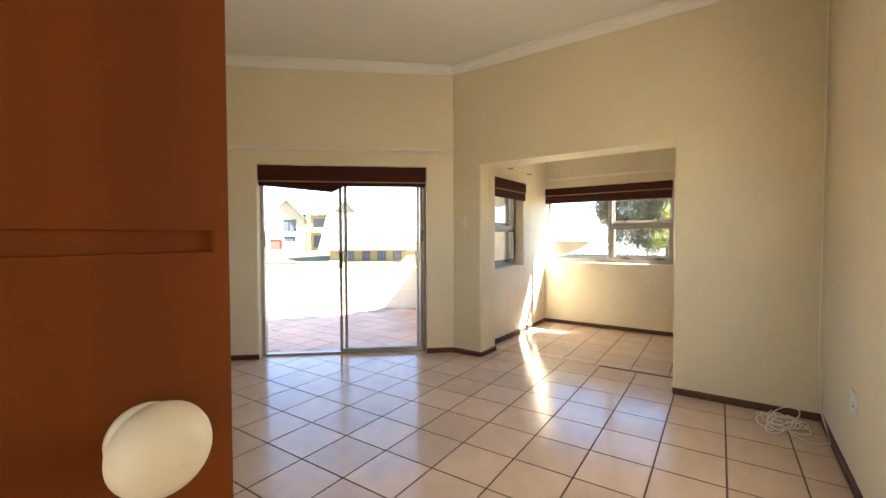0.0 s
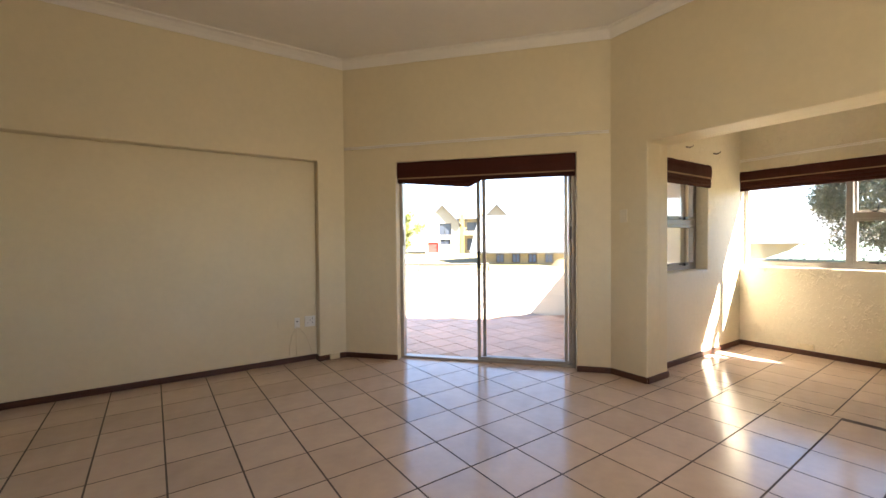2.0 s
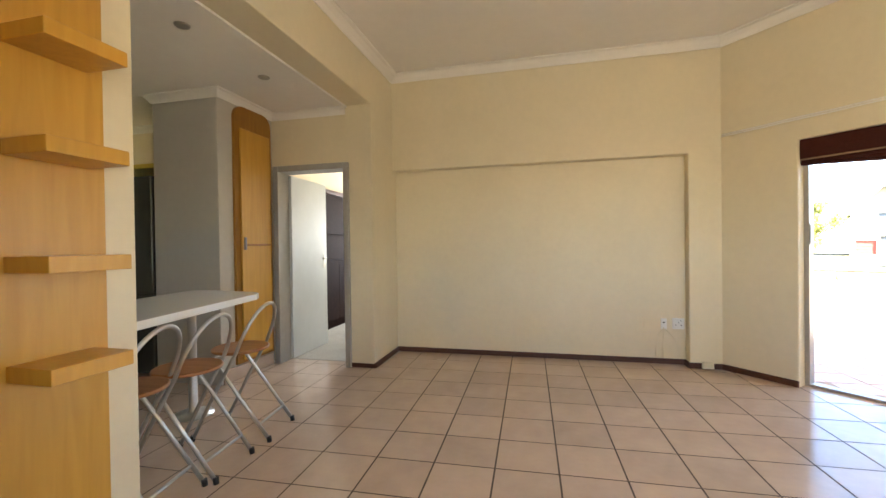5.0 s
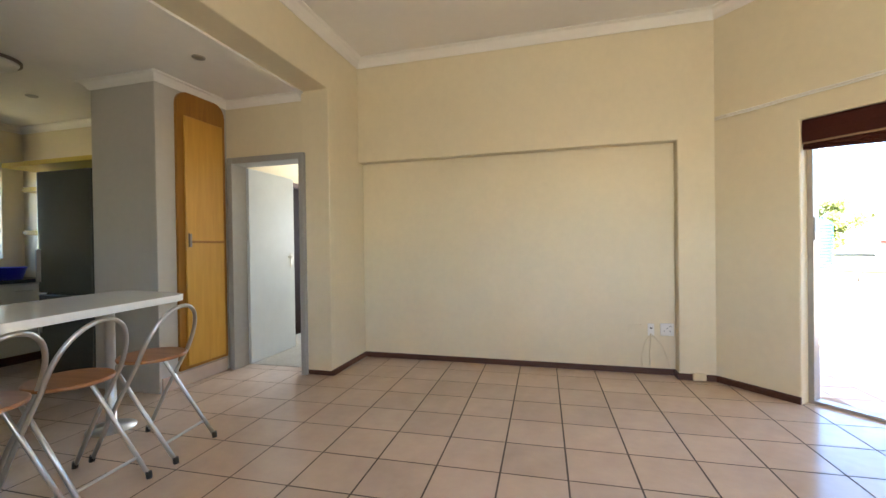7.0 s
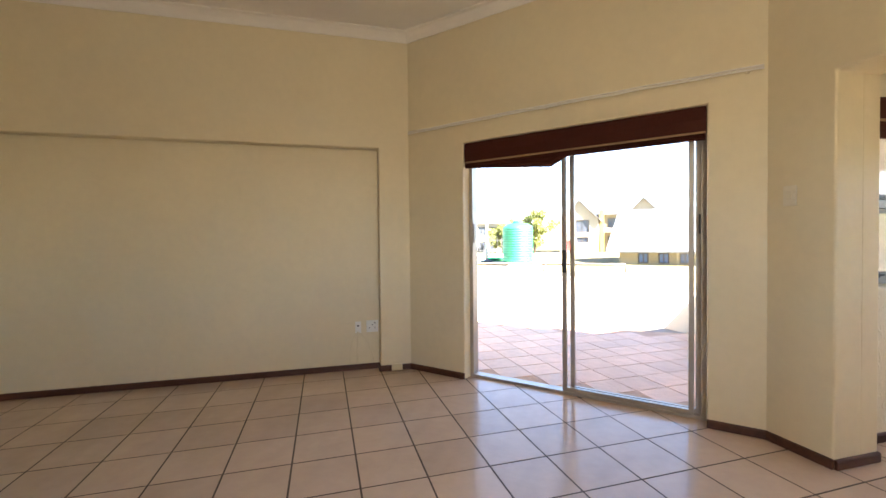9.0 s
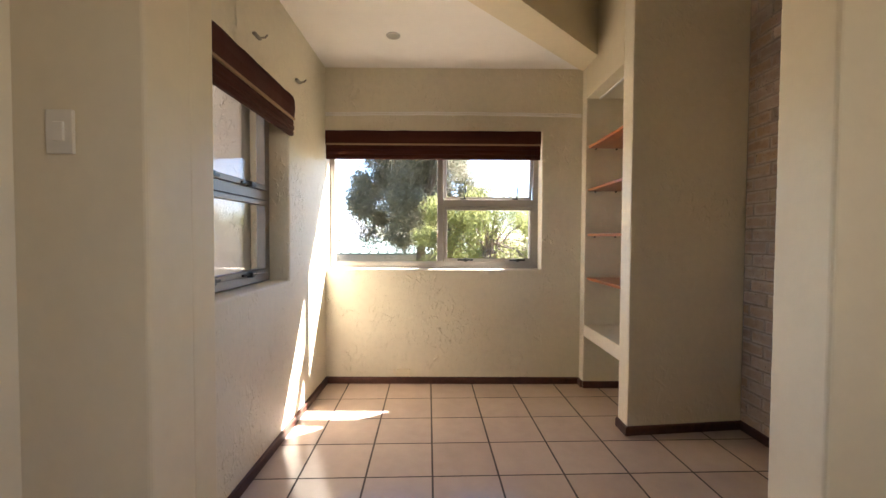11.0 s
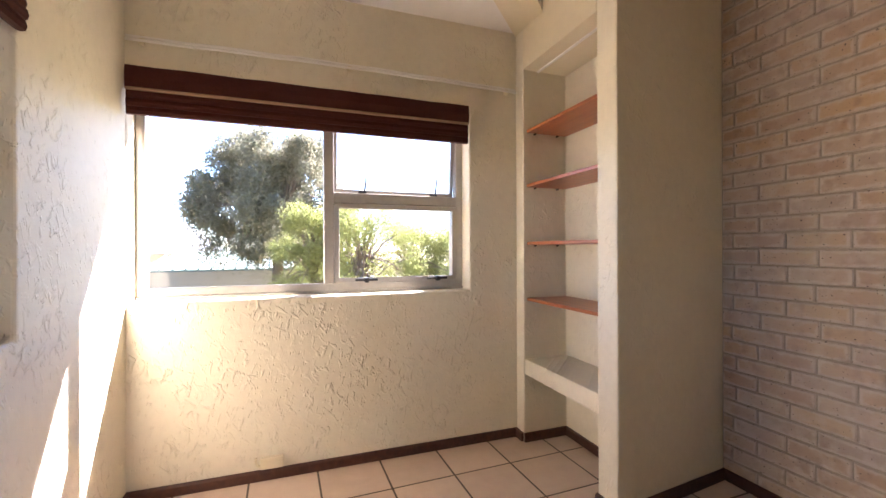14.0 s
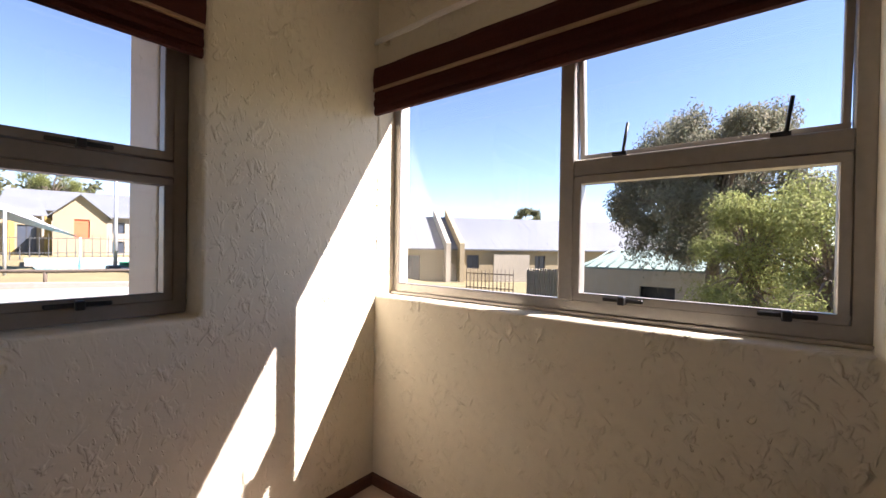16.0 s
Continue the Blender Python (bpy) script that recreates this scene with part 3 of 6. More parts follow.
def peg(m, u, z, y, parent, lean=-0.014, h=0.105):
    bm = bmesh.new()
    tube(bm, [(u, y + 0.004, z), (u + lean * 0.5, y + 0.005, z + h * 0.5), (u + lean, y + 0.002, z + h)], 0.0055, 8)
    box(bm, u - 0.012, y - 0.001, z - 0.002, u + 0.034, y + 0.012, z + 0.008)
    bmesh.ops.transform(bm, matrix=m, verts=bm.verts)
    part("stay_peg", bm, M_BLACK, parent, "black stay peg")


# the wide sunroom window; its own frame: u along -y from W1, the room at +y
_mw, _lw = along((6.345, W0), (6.345, W1))
win = thing("window_1", "wide aluminium window with one fixed and two hinged panes", "window", kind="structure")
ring_frame("window_frame", _mw, 0, W1 - W0, WZ0 + 0.012, WZ1, -0.055, 0.0, 0.042, M_ALU, win)
_mu = 1.455 - W0
bm = bmesh.new()
box(bm, _mu, -0.055, WZ0 + 0.05, _mu + 0.055, 0.004, WZ1 - 0.04)
bmesh.ops.transform(bevelled(bm, 0.003), matrix=_mw, verts=bm.verts)
part("mullion", bm, M_ALU, win)
bm = bmesh.new()
box(bm, 0.04, -0.055, 1.435, _mu, 0.002, 1.495)
bmesh.ops.transform(bevelled(bm, 0.003), matrix=_mw, verts=bm.verts)
part("transom", bm, M_ALU, win)
pane(_mw, _mu + 0.05, W1 - W0 - 0.04, WZ0 + 0.05, WZ1 - 0.04, -0.03, win)
ls = ring_frame("sash", _mw, 0.045, _mu - 0.004, WZ0 + 0.055, 1.433, -0.045, 0.008, 0.026, M_ALU, win)
pane(_mw, 0.07, _mu - 0.03, WZ0 + 0.08, 1.41, -0.02, win)
_tilt = _mw @ Matrix.Translation((0, -0.03, WZ1 - 0.04)) @ Matrix.Rotation(radians(-5), 4, 'X') @ Matrix.Translation((0, 0.03, -WZ1 + 0.04))
ring_frame("sash", _tilt, 0.045, _mu - 0.004, 1.50, WZ1 - 0.045, -0.040, -0.010, 0.018, M_ALU, win, "open top-hung sash")
pane(_tilt, 0.062, _mu - 0.021, 1.517, WZ1 - 0.062, -0.025, win)
for _u1 in (0.17, 0.60):
    stay_handle(_mw, _u1, WZ0 + 0.072, 0.006, win)
    peg(_mw, _u1 + 0.01, 1.497, 0.0, win)
bm = bmesh.new()
box(bm, 0.0, 0.0, WZ0 + 0.002, W1 - W0, 0.018, WZ0 + 0.014)
bmesh.ops.transform(bevelled(bm, 0.002), matrix=_mw, verts=bm.verts)
part("window_sill", bm, M_ALU, win)

# the narrow side window
_ms, _ls = along((S1, 2.52), (S0, 2.52))
win2 = thing("window_2", "narrow aluminium window with two hinged panes", "window", kind="structure")
_sw = S1 - S0
ring_frame("window_frame", _ms, 0.005, _sw - 0.005, 0.92, 1.995, -0.055, 0.0, 0.045, M_ALU_D, win2)
bm = bmesh.new()
box(bm, 0.045, -0.055, 1.395, _sw - 0.045, 0.002, 1.45)
bmesh.ops.transform(bevelled(bm, 0.003), matrix=_ms, verts=bm.verts)
part("transom", bm, M_ALU_D, win2)
for _z0, _z1 in ((0.967, 1.392), (1.453, 1.948)):
    ring_frame("sash", _ms, 0.052, _sw - 0.052, _z0, _z1, -0.045, 0.008, 0.026, M_ALU_D, win2)
    pane(_ms, 0.075, _sw - 0.075, _z0 + 0.022, _z1 - 0.022, -0.02, win2)
    for _u1 in (0.30, 0.68):
        stay_handle(_ms, _u1, _z0 + 0.012, 0.008, win2, 0.16)

# ---- patio sliding door, slid open over its fixed leaf ----
_md = _mAB
sd = thing("door_1", "aluminium sliding patio door standing half open", "door", kind="structure")
bm = bmesh.new()
for _a in ((D0, 0.0, D0 + 0.035, 2.07), (D1 - 0.035, 0.0, D1, 2.07), (D0 + 0.035, 2.035, D1 - 0.035, 2.07), (D0 + 0.035, 0.0, D1 - 0.035, 0.022)):
    box(bm, _a[0], -0.19, _a[1], _a[2], -0.10, _a[3])
bmesh.ops.transform(bevelled(bm, 0.002), matrix=_md, verts=bm.verts)
part("door_frame", bm, M_ALU, sd)
_mid = (D0 + D1) / 2
for _nm, _y0, _a0, _a1, _lab in (("fixed_leaf", -0.185, D0 + 0.035, _mid + 0.014, "fixed glass leaf"), ("sliding_leaf", -0.14, D0 + 0.075, _mid + 0.065, "slid-open glass leaf")):
    leaf = ring_frame(_nm, _md, _a0, _a1, 0.022, 2.033, _y0, _y0 + 0.035, 0.030, M_ALU, sd, _lab)
    pane(_md, _a0 + 0.028, _a1 - 0.028, 0.06, 1.995, _y0 + 0.018, leaf)
bm = bmesh.new()
box(bm, _mid + 0.028, -0.105, 0.96, _mid + 0.058, -0.075, 1.14)
bmesh.ops.transform(bevelled(bm, 0.008, 2), matrix=_md, verts=bm.verts)
part("door_handle", bm, M_BLACK, sd, "black pull handle")
bm = bmesh.new()
box(bm, D1 - 0.042, -0.13, 1.20, D1 - 0.034, -0.105, 1.37)
bmesh.ops.transform(bevelled(bm, 0.002), matrix=_md, verts=bm.verts)
part("latch_plate", bm, M_ALU_D, sd)
bm = bmesh.new()
box(bm, D0 + 0.034, -0.13, 1.25, D0 + 0.046, -0.10, 1.38)
bmesh.ops.transform(bevelled(bm, 0.002), matrix=_md, verts=bm.verts)
part("latch_plate", bm, M_BLACK, sd)


# ---- roman blinds ----
def blind(m, width, top, fascia, drop, label, sag=None):
    """Folded blind: a fascia slab, a tan tape, and the gathered folds below; sag lets the folds hang lower towards one point."""
    t = thing("roman_blind", label, "blind", m, group="roman blinds")
    bm = bmesh.new()
    n = 14
    prof = [(0.0, top), (0.030, top), (0.036, top - 0.02), (0.040, top - fascia * 0.5), (0.034, top - fascia + 0.012), (0.0, top - fascia + 0.012)]
    rings = [[bm.verts.new((width * i / n, y + 0.002 * math.sin(i * 1.7), z + 0.0015 * math.sin(i * 2.3))) for y, z in prof] for i in range(n + 1)]
    for a, b in zip(rings, rings[1:]):
        for j in range(len(prof)):
            bm.faces.new((a[j], b[j], b[(j + 1) % len(prof)], a[(j + 1) % len(prof)]))
    bm.faces.new(rings[0])
    bm.faces.new(rings[-1][::-1])
    part("fascia", bm, M_BLIND, t)
    bm = bmesh.new()
    box(bm, 0.002, 0.002, top - fascia, width - 0.002, 0.041, top - fascia + 0.013)
    part("tape", bevelled(bm, 0.002), M_BLIND_EDGE, t, "tan edging tape")
    low = drop - fascia
    for k in range(3):
        bm = bmesh.new()
        rings = []
        for i in range(n + 1):
            u = width * i / n
            s = sag(u / width) if sag else 0.0
            z1 = top - fascia - (low + s) * k / 3
            z0 = top - fascia - (low + s) * (k + 1) / 3
            y = 0.028 + 0.004 * (k % 2)
            pr = [(0.004, z1), (y, z1), (y + 0.004, (z0 + z1) / 2), (y, z0 + 0.003), (y - 0.012, z0), (0.004, z0 + 0.004)]
            rings.append([bm.verts.new((u + (0.004 if i == 0 else -0.004 if i == n else 0), a, b)) for a, b in pr])
        for a, b in zip(rings, rings[1:]):
            for j in range(6):
                f = bm.faces.new((a[j], b[j], b[(j + 1) % 6], a[(j + 1) % 6]))
        bm.faces.new(rings[0])
        bm.faces.new(rings[-1][::-1])
        part("fold", bm, M_BLIND, t)
    return t


blind(along((6.226, 0.69), (6.226, 2.392))[0], 1.70, 2.02, 0.115, 0.225, "dark brown folded roman blind above the wide sunroom window")
blind(along((5.43, 2.397), (4.48, 2.397))[0], 0.95, 2.02, 0.14, 0.235, "dark brown folded roman blind above the narrow side window")
blind(_md @ Matrix.Translation((D0 + 0.004, -0.055, 0)), D1 - D0 - 0.008, 2.070, 0.175, 0.215, "dark brown roman blind sagging over the patio door",
      lambda s: max(0.0, 0.075 * (1 - abs(s - 0.52) / 0.47)) if s > 0.52 else 0.0)


# ---- curtain tracks ----
def track(name, m, length, z, sag, label):
    t = thing(name, label, "curtain track", m, group="curtain tracks")
    for dz, dy in ((0.0, 0.022), (-0.018, 0.030)):
        bm = bmesh.new()
        tube(bm, [(length * i / 16, dy, z + dz - sag * math.sin(math.pi * i / 16) + 0.002 * math.sin(i * 2.1)) for i in range(17)], 0.007, 8)
        part("rail", bm, M_CEIL, t)
    for s in (0.03, 0.5, 0.97):
        bm = bmesh.new()
        box(bm, length * s - 0.012, 0.001, z - 0.03 - sag * math.sin(math.pi * s), length * s + 0.012, 0.026, z + 0.012 - sag * math.sin(math.pi * s))
        part("bracket", bevelled(bm, 0.003), M_WALL, t)


track("curtain_track", along((SUN_X, 0.37), (SUN_X, 2.39))[0], 2.02, 2.155, -0.012, "cream painted double curtain track above the sunroom window")
track("curtain_track", _md @ Matrix.Translation((0.02, 0, 0)), _lAB - 0.04, 2.245, -0.01, "cream painted curtain track above the patio door")
for _x in (4.99, 5.58):
    t = thing("rail_bracket", "bare cream curtain rail bracket on the plaster", "bracket", Matrix.Translation((_x, SUN_Y, 2.17)), group="bare rail brackets")
    bm = bmesh.new()
    box(bm, -0.035, -0.02, -0.006, 0.035, -0.001, 0.006)
    part("plate", bevelled(bm, 0.002), M_ALU_D, t)
    bm = bmesh.new()
    tube(bm, [(0.02, -0.01, 0), (0.025, -0.04, 0.005), (0.03, -0.05, 0.02)], 0.005, 8)
    part("hook", bm, M_ALU_D, t)

# ---- niche shelves and ledge ----
for _z in (1.885, 1.555, 1.205, 0.865):
    t = thing("niche_shelf", "reddish varnished wooden shelf inside the plastered niche", "shelf", Matrix.Translation((0, 0, _z)), group="niche shelves")
    bm = bmesh.new()
    box(bm, 5.494, 0.054, -0.009, 6.136, 0.335, 0.009)
    part("board", bevelled(bm, 0.002), M_REDWOOD, t)
    for _x, _y in ((5.50, 0.12), (5.50, 0.28), (6.13, 0.12), (6.13, 0.28)):
        bm = bmesh.new()
        tube(bm, [(_x - 0.008, _y, -0.015), (_x + 0.008, _y, -0.015)], 0.006, 6)
        part("shelf_pin", bm, M_BLACK, t)
bm = bmesh.new()
box(bm, 5.492, 0.052, 0.41, 6.138, 0.352, 0.505)
structure("niche_ledge", bevelled(bm, 0.008, 2), M_ROUGH, "cream plastered ledge at the foot of the niche", "ledge")


# ---- electric plates ----
def plate(name, m, w, h, holes, label, cat="socket", parts=()):
    t = thing(name, label, cat, m)
    bm = bmesh.new()
    box(bm, -w / 2, 0.0, -h / 2, w / 2, 0.011, h / 2)
    part("cover", bevelled(bm, 0.003, 2), M_WHITE, t)
    for x, z, ww, hh in holes:
        bm = bmesh.new()
        box(bm, x - ww / 2, 0.010, z - hh / 2, x + ww / 2, 0.0125, z + hh / 2)
        part("pin_hole", bm, M_BLACK, t)
    for x, z, ww, hh in parts:
        bm = bmesh.new()
        box(bm, x - ww / 2, 0.008, z - hh / 2, x + ww / 2, 0.016, z + hh / 2)
        part("rocker", bevelled(bm, 0.002), M_WHITE, t)
    return t


def on_wall(p0, p1, s, z):
    m, _ = along(p0, p1)
    return m @ Matrix.Translation((s, 0, z))


_h6 = [(-0.026, -0.016, 0.007, 0.007), (-0.010, -0.016, 0.007, 0.007), (-0.018, 0.002, 0.008, 0.008), (0.018, -0.016, 0.007, 0.007), (0.033, -0.016, 0.007, 0.007), (0.026, 0.002, 0.008, 0.008)]
plate("wall_socket", on_wall((4.36, BRICK_Y + 0.002), (5.44, BRICK_Y + 0.002), 0.231, 0.405), 0.118, 0.106, [(-0.038, -0.001, 0.005, 0.005), (-0.038, -0.025, 0.005, 0.005), (-0.014, -0.014, 0.009, 0.009), (0.014, -0.014, 0.009, 0.009), (0.038, -0.001, 0.005, 0.005), (0.038, -0.025, 0.005, 0.005), (0, 0.040, 0.004, 0.004), (0, -0.042, 0.004, 0.004)], "white double wall socket on the brick wall", parts=[(-0.026, 0.026, 0.034, 0.013), (0.026, 0.026, 0.034, 0.013)])
plate("wall_socket", on_wall((A[0], REC_Y), (PX, REC_Y), A[0] - 1.846, 0.41), 0.112, 0.112, [(-0.024, -0.014, 0.008, 0.008), (0.024, -0.014, 0.008, 0.008), (0, 0.012, 0.008, 0.008), (-0.024, 0.03, 0.012, 0.006)], "white wall socket in the alcove")
plate("wall_socket", on_wall((A[0], REC_Y), (PX, REC_Y), A[0] - 1.713, 0.405), 0.055, 0.11, [(0.0, 0.015, 0.02, 0.012)], "small white aerial socket in the alcove")
t = plate("blank_plate", on_wall((A[0], REC_Y), (PX, REC_Y), A[0] - 1.58, 0.408), 0.115, 0.08, [], "cream painted blank plate in the alcove", "cover plate")
t.children[0].data.materials[0] = M_WALL
plate("light_switch", on_wall((EX, SY), (EX, B[1]), 2.475 - SY, 1.455), 0.07, 0.115, [], "cream light switch beside the sunroom opening", "light switch", parts=[(0, 0.0, 0.03, 0.05)])
for _p in bpy.data.objects["light_switch"].children:
    _p.data.materials[0] = M_SWITCH
plate("wall_socket", on_wall((0, SY), (EX, SY), 3.10, 0.44), 0.112, 0.112, _h6[:3], "white wall socket on the plain wall")
_jb = thing("junction_box", "white plastic junction box fixed above the skirting", "junction box", on_wall((SUN_X, 0.355), (SUN_X, SUN_Y), 1.775 - 0.355, 0.085))
bm = bmesh.new()
box(bm, -0.055, 0.0005, -0.022, 0.055, 0.03, 0.034)
part("cover", bevelled(bm, 0.004, 2), M_WALL, _jb)
bm = bmesh.new()
tube(bm, [(0.055, 0.012, -0.01), (0.07, 0.012, -0.005), (0.078, 0.01, 0.02), (0.075, 0.006, 0.035)], 0.006, 6)
part("cable_stub", bm, M_WALL, _jb)
_jb = thing("junction_box", "small cream junction box on the skirting by the patio wall", "junction box", Matrix.Translation((2.06, TV_Y - 0.02, 0.04)))
bm = bmesh.new()
box(bm, -0.05, -0.03, -0.03, 0.05, 0.0, 0.03)
part("cover", bevelled(bm, 0.004, 2), M_WALL, _jb)


# ---- floor tiles ----
TS = 0.3435
G = 0.0040
def tile_mesh(name, w, d, mat):
    bm = bmesh.new()
    box(bm, -w / 2, -d / 2, -0.010, w / 2, d / 2, 0.0)
    bmesh.ops.bevel(bm, geom=[e for e in bm.edges if all(v.co.z > -0.001 for v in e.verts)], offset=0.0014, segments=1, affect='EDGES')
    me = bpy.data.meshes.new(name)
    bm.to_mesh(me)
    bm.free()
    me.materials.append(mat)
    return me


def inside(x, y, poly):
    c = False
    for (x0, y0), (x1, y1) in zip(poly, poly[1:] + poly[:1]):
        if (y0 > y) != (y1 > y) and x < (x1 - x0) * (y - y0) / (y1 - y0) + x0:
            c = not c
    return c


# ---- outdoors: materials ----
M_GRASS = material("dry winter lawn", (0.17, 0.14, 0.062), rough=0.95, grain=0.25, scale=8, stain=0.25, stain_scale=0.5, bump=0.5, bump_scale=30, bump_dist=0.02)
M_KERB = material("whitewashed concrete kerb", (0.32, 0.30, 0.26), rough=0.9, grain=0.1, scale=10)
M_RENDER = material("pale yellow house render", (0.28, 0.23, 0.14), rough=0.9, grain=0.05, scale=4, stain=0.06, stain_scale=0.4)
M_RENDER_W = material("cream house render", (0.32, 0.285, 0.22), rough=0.9, grain=0.05, scale=4, stain=0.06, stain_scale=0.4)
M_YELLOW = material("yellow ochre house paint", (0.34, 0.24, 0.065), rough=0.9, grain=0.05, scale=4)
M_ROOF = material("pale grey sheet-metal roof", (0.13, 0.14, 0.15), rough=0.6, metal=0.0, grain=0.05, scale=3, stain=0.10, stain_scale=0.5)
M_ROOF_G = material("faded green roof sheet", (0.16, 0.22, 0.19), rough=0.7, grain=0.08, scale=3, stain=0.1, stain_scale=0.6)
M_DARK = material("dark window pane", (0.05, 0.06, 0.08), rough=0.2, grain=0.05)
M_BLUE = material("blue window pane", (0.10, 0.16, 0.30), rough=0.25, grain=0.05)
M_RED = material("red garage door", (0.55, 0.05, 0.04), rough=0.6, grain=0.05)
M_ORRED = material("orange red shutter", (0.58, 0.13, 0.05), rough=0.6, grain=0.05)
M_TANK = material("green plastic water tank", (0.015, 0.19, 0.10), rough=0.45, grain=0.05, stain=0.06, stain_scale=1)
M_POLE = material("weathered timber pole", (0.10, 0.075, 0.055), rough=0.9, grain=0.2, scale=20)
M_STEEL = material("dark painted steel", (0.05, 0.05, 0.05), rough=0.6)
M_GALV = material("galvanised steel", (0.45, 0.46, 0.47), rough=0.5, metal=0.5, grain=0.05)
M_NET = material("white shade cloth", (0.36, 0.37, 0.39), rough=0.9, grain=0.06, scale=5)
M_POOL = material("pool water", (0.10, 0.36, 0.40), rough=0.1, grain=0.05)
M_BARK = material("grey brown bark", (0.13, 0.10, 0.075), rough=0.95, grain=0.3, scale=14, bump=0.6, bump_scale=20, bump_dist=0.02)
M_LEAF_D = foliage("grey green gum leaves", (0.145, 0.162, 0.105), (0.225, 0.20, 0.145))
M_LEAF_L = foliage("yellow green pepper leaves", (0.195, 0.225, 0.07), (0.275, 0.285, 0.115))
M_LEAF_M = foliage("olive green leaves", (0.12, 0.135, 0.06), (0.15, 0.14, 0.075))
M_RAWWALL = troweled_plaster("outside trowelled plaster", (0.60, 0.53, 0.44), 0.9)


def smooth(a, b, x):
    t = min(1.0, max(0.0, (x - a) / (b - a)))
    return t * t * (3 - 2 * t)


def ground_z(x, y):
    near = smooth(6.0, 9.0, max(x - 2, (x + y) - 4.5))
    return -0.13 - 1.15 * smooth(8.0, 15.0, x - 0.6 * y) * near


# ground: one sheet out to the horizon
bm = bmesh.new()
_gx = [-900, -300, -120, -60, -30, -15, -8, -4] + [x * 0.75 for x in range(-3, 60)] + [50, 60, 80, 120, 300, 900]
_gy = [-900, -300, -120, -60, -30, -15, -8, -4] + [y * 0.75 for y in range(-3, 60)] + [50, 60, 80, 120, 300, 900]
_gv = [[bm.verts.new((x, y, ground_z(x, y))) for y in _gy] for x in _gx]
for i in range(len(_gx) - 1):
    for j in range(len(_gy) - 1):
        bm.faces.new((_gv[i][j], _gv[i + 1][j], _gv[i + 1][j + 1], _gv[i][j + 1])).smooth = True
structure("ground", bm, M_GRASS, "dry winter lawn and open ground", "ground")

# paved drive from the patio to the kerb
_K0, _K1 = Vector((-2.0, 21.6)), Vector((17.5, 9.6))
_kd = (_K1 - _K0).normalized()
_kn = Vector((-_kd.y, _kd.x))


def strip(name, a0, a1, off0, off1, z0, z1, mat, label, cat):
    bm = bmesh.new()
    p = _K0 + _kd * a0
    q = _K0 + _kd * a1
    prism(bm, [p + _kn * off0, q + _kn * off0, q + _kn * off1, p + _kn * off1], z0, z1)
    return structure(name, bm, mat, label, cat)


bm = bmesh.new()
prism(bm, [(-14, 26), (-14, 4.9), (2.3, 4.9), (4.4, 2.7), (8.0, 2.7), (11.5, 13.2)], -0.20, -0.105)
structure("driveway", bm, M_PAVE, "pale worn concrete driveway", "road")
strip("kerb", -14, 16, -0.16, 0.0, -0.3, 0.02, M_KERB, "whitewashed concrete kerb along the driveway", "kerb")

# patio
bm = bmesh.new()
_PAT = [(0.4, 4.80), (2.1, 4.85), (4.35, 2.66), (6.2, 2.66), (6.2, 4.95), (5.74, 5.24), (4.5, 6.05), (3.4, 7.05), (2.6, 7.9), (0.4, 7.9)]
prism(bm, _PAT, -0.35, -0.025)
structure("patio", bm, M_PATIO_GROUT, "terracotta tiled patio slab", "patio")

# rendered fin wall outside the narrow window
bm = bmesh.new()
box(bm, 5.385, 2.66, -0.3, 6.46, 3.0, 3.3)
structure("wall_fin", bevelled(bm, 0.012, 2), M_RAWWALL, "trowelled plaster fin wall outside the narrow window", "wall")

# wing wall with a sloping top beyond the fin
bm = bmesh.new()
vs = [bm.verts.new((x, y, z)) for x in (6.22, 6.46) for y, z in ((3.002, -0.3), (5.98, -0.3), (3.002, 2.68))]
for f in ((0, 1, 2), (5, 4, 3), (0, 3, 4, 1), (1, 4, 5, 2), (2, 5, 3, 0)):
    bm.faces.new([vs[i] for i in f])
structure("wall_wing", bevelled(bm, 0.012, 2), M_RAWWALL, "plastered wing wall with a sloping top beside the patio", "wall")

# knee rail behind the kerb
rail = thing("knee_rail", "low weathered timber pole rail along the lawn", "rail")
bm = bmesh.new()
_rp = [_K0 + _kd * s + _kn * 0.9 for s in range(-8, 17)]
tube(bm, [(p.x, p.y, 0.27 + 0.01 * math.sin(i * 1.3)) for i, p in enumerate(_rp)], 0.05, 8)
part("rail_pole", bm, M_POLE, rail)
for i, p in enumerate(_rp[::3]):
    bm = bmesh.new()
    tube(bm, [(p.x, p.y, -0.2), (p.x, p.y, 0.235)], 0.045, 8)
    part("post", bm, M_POLE, rail)

# bollard at the edge of the patio
bo = thing("bollard", "short ochre concrete bollard beside the patio", "bollard", Matrix.Translation((3.76, 8.17, -0.11)))
bm = bmesh.new()
lathe(bm, [(0.08, 0), (0.08, 0.88), (0.068, 0.94), (0.035, 0.96)], 14)
part("post", bm, M_YELLOW, bo)


def rel(az, d, eye=(4.85, 0.88)):
    a = radians(az)
    return Vector((eye[0] + d * math.sin(a), eye[1] + d * math.cos(a)))


# water tank
tk = thing("water_tank", "ribbed green plastic water tank standing on the ground", "water tank", Matrix.Translation((11.08, 21.28, 0.04)) @ Matrix.Diagonal((0.88, 0.88, 0.93, 1.0)))
bm = bmesh.new()
_pr = [(0.86, 0.0), (0.90, 0.03)]
for i in range(14):
    z = 0.06 + i * 0.14
    _pr += [(0.90, z), (0.92, z + 0.035), (0.92, z + 0.075), (0.90, z + 0.11)]
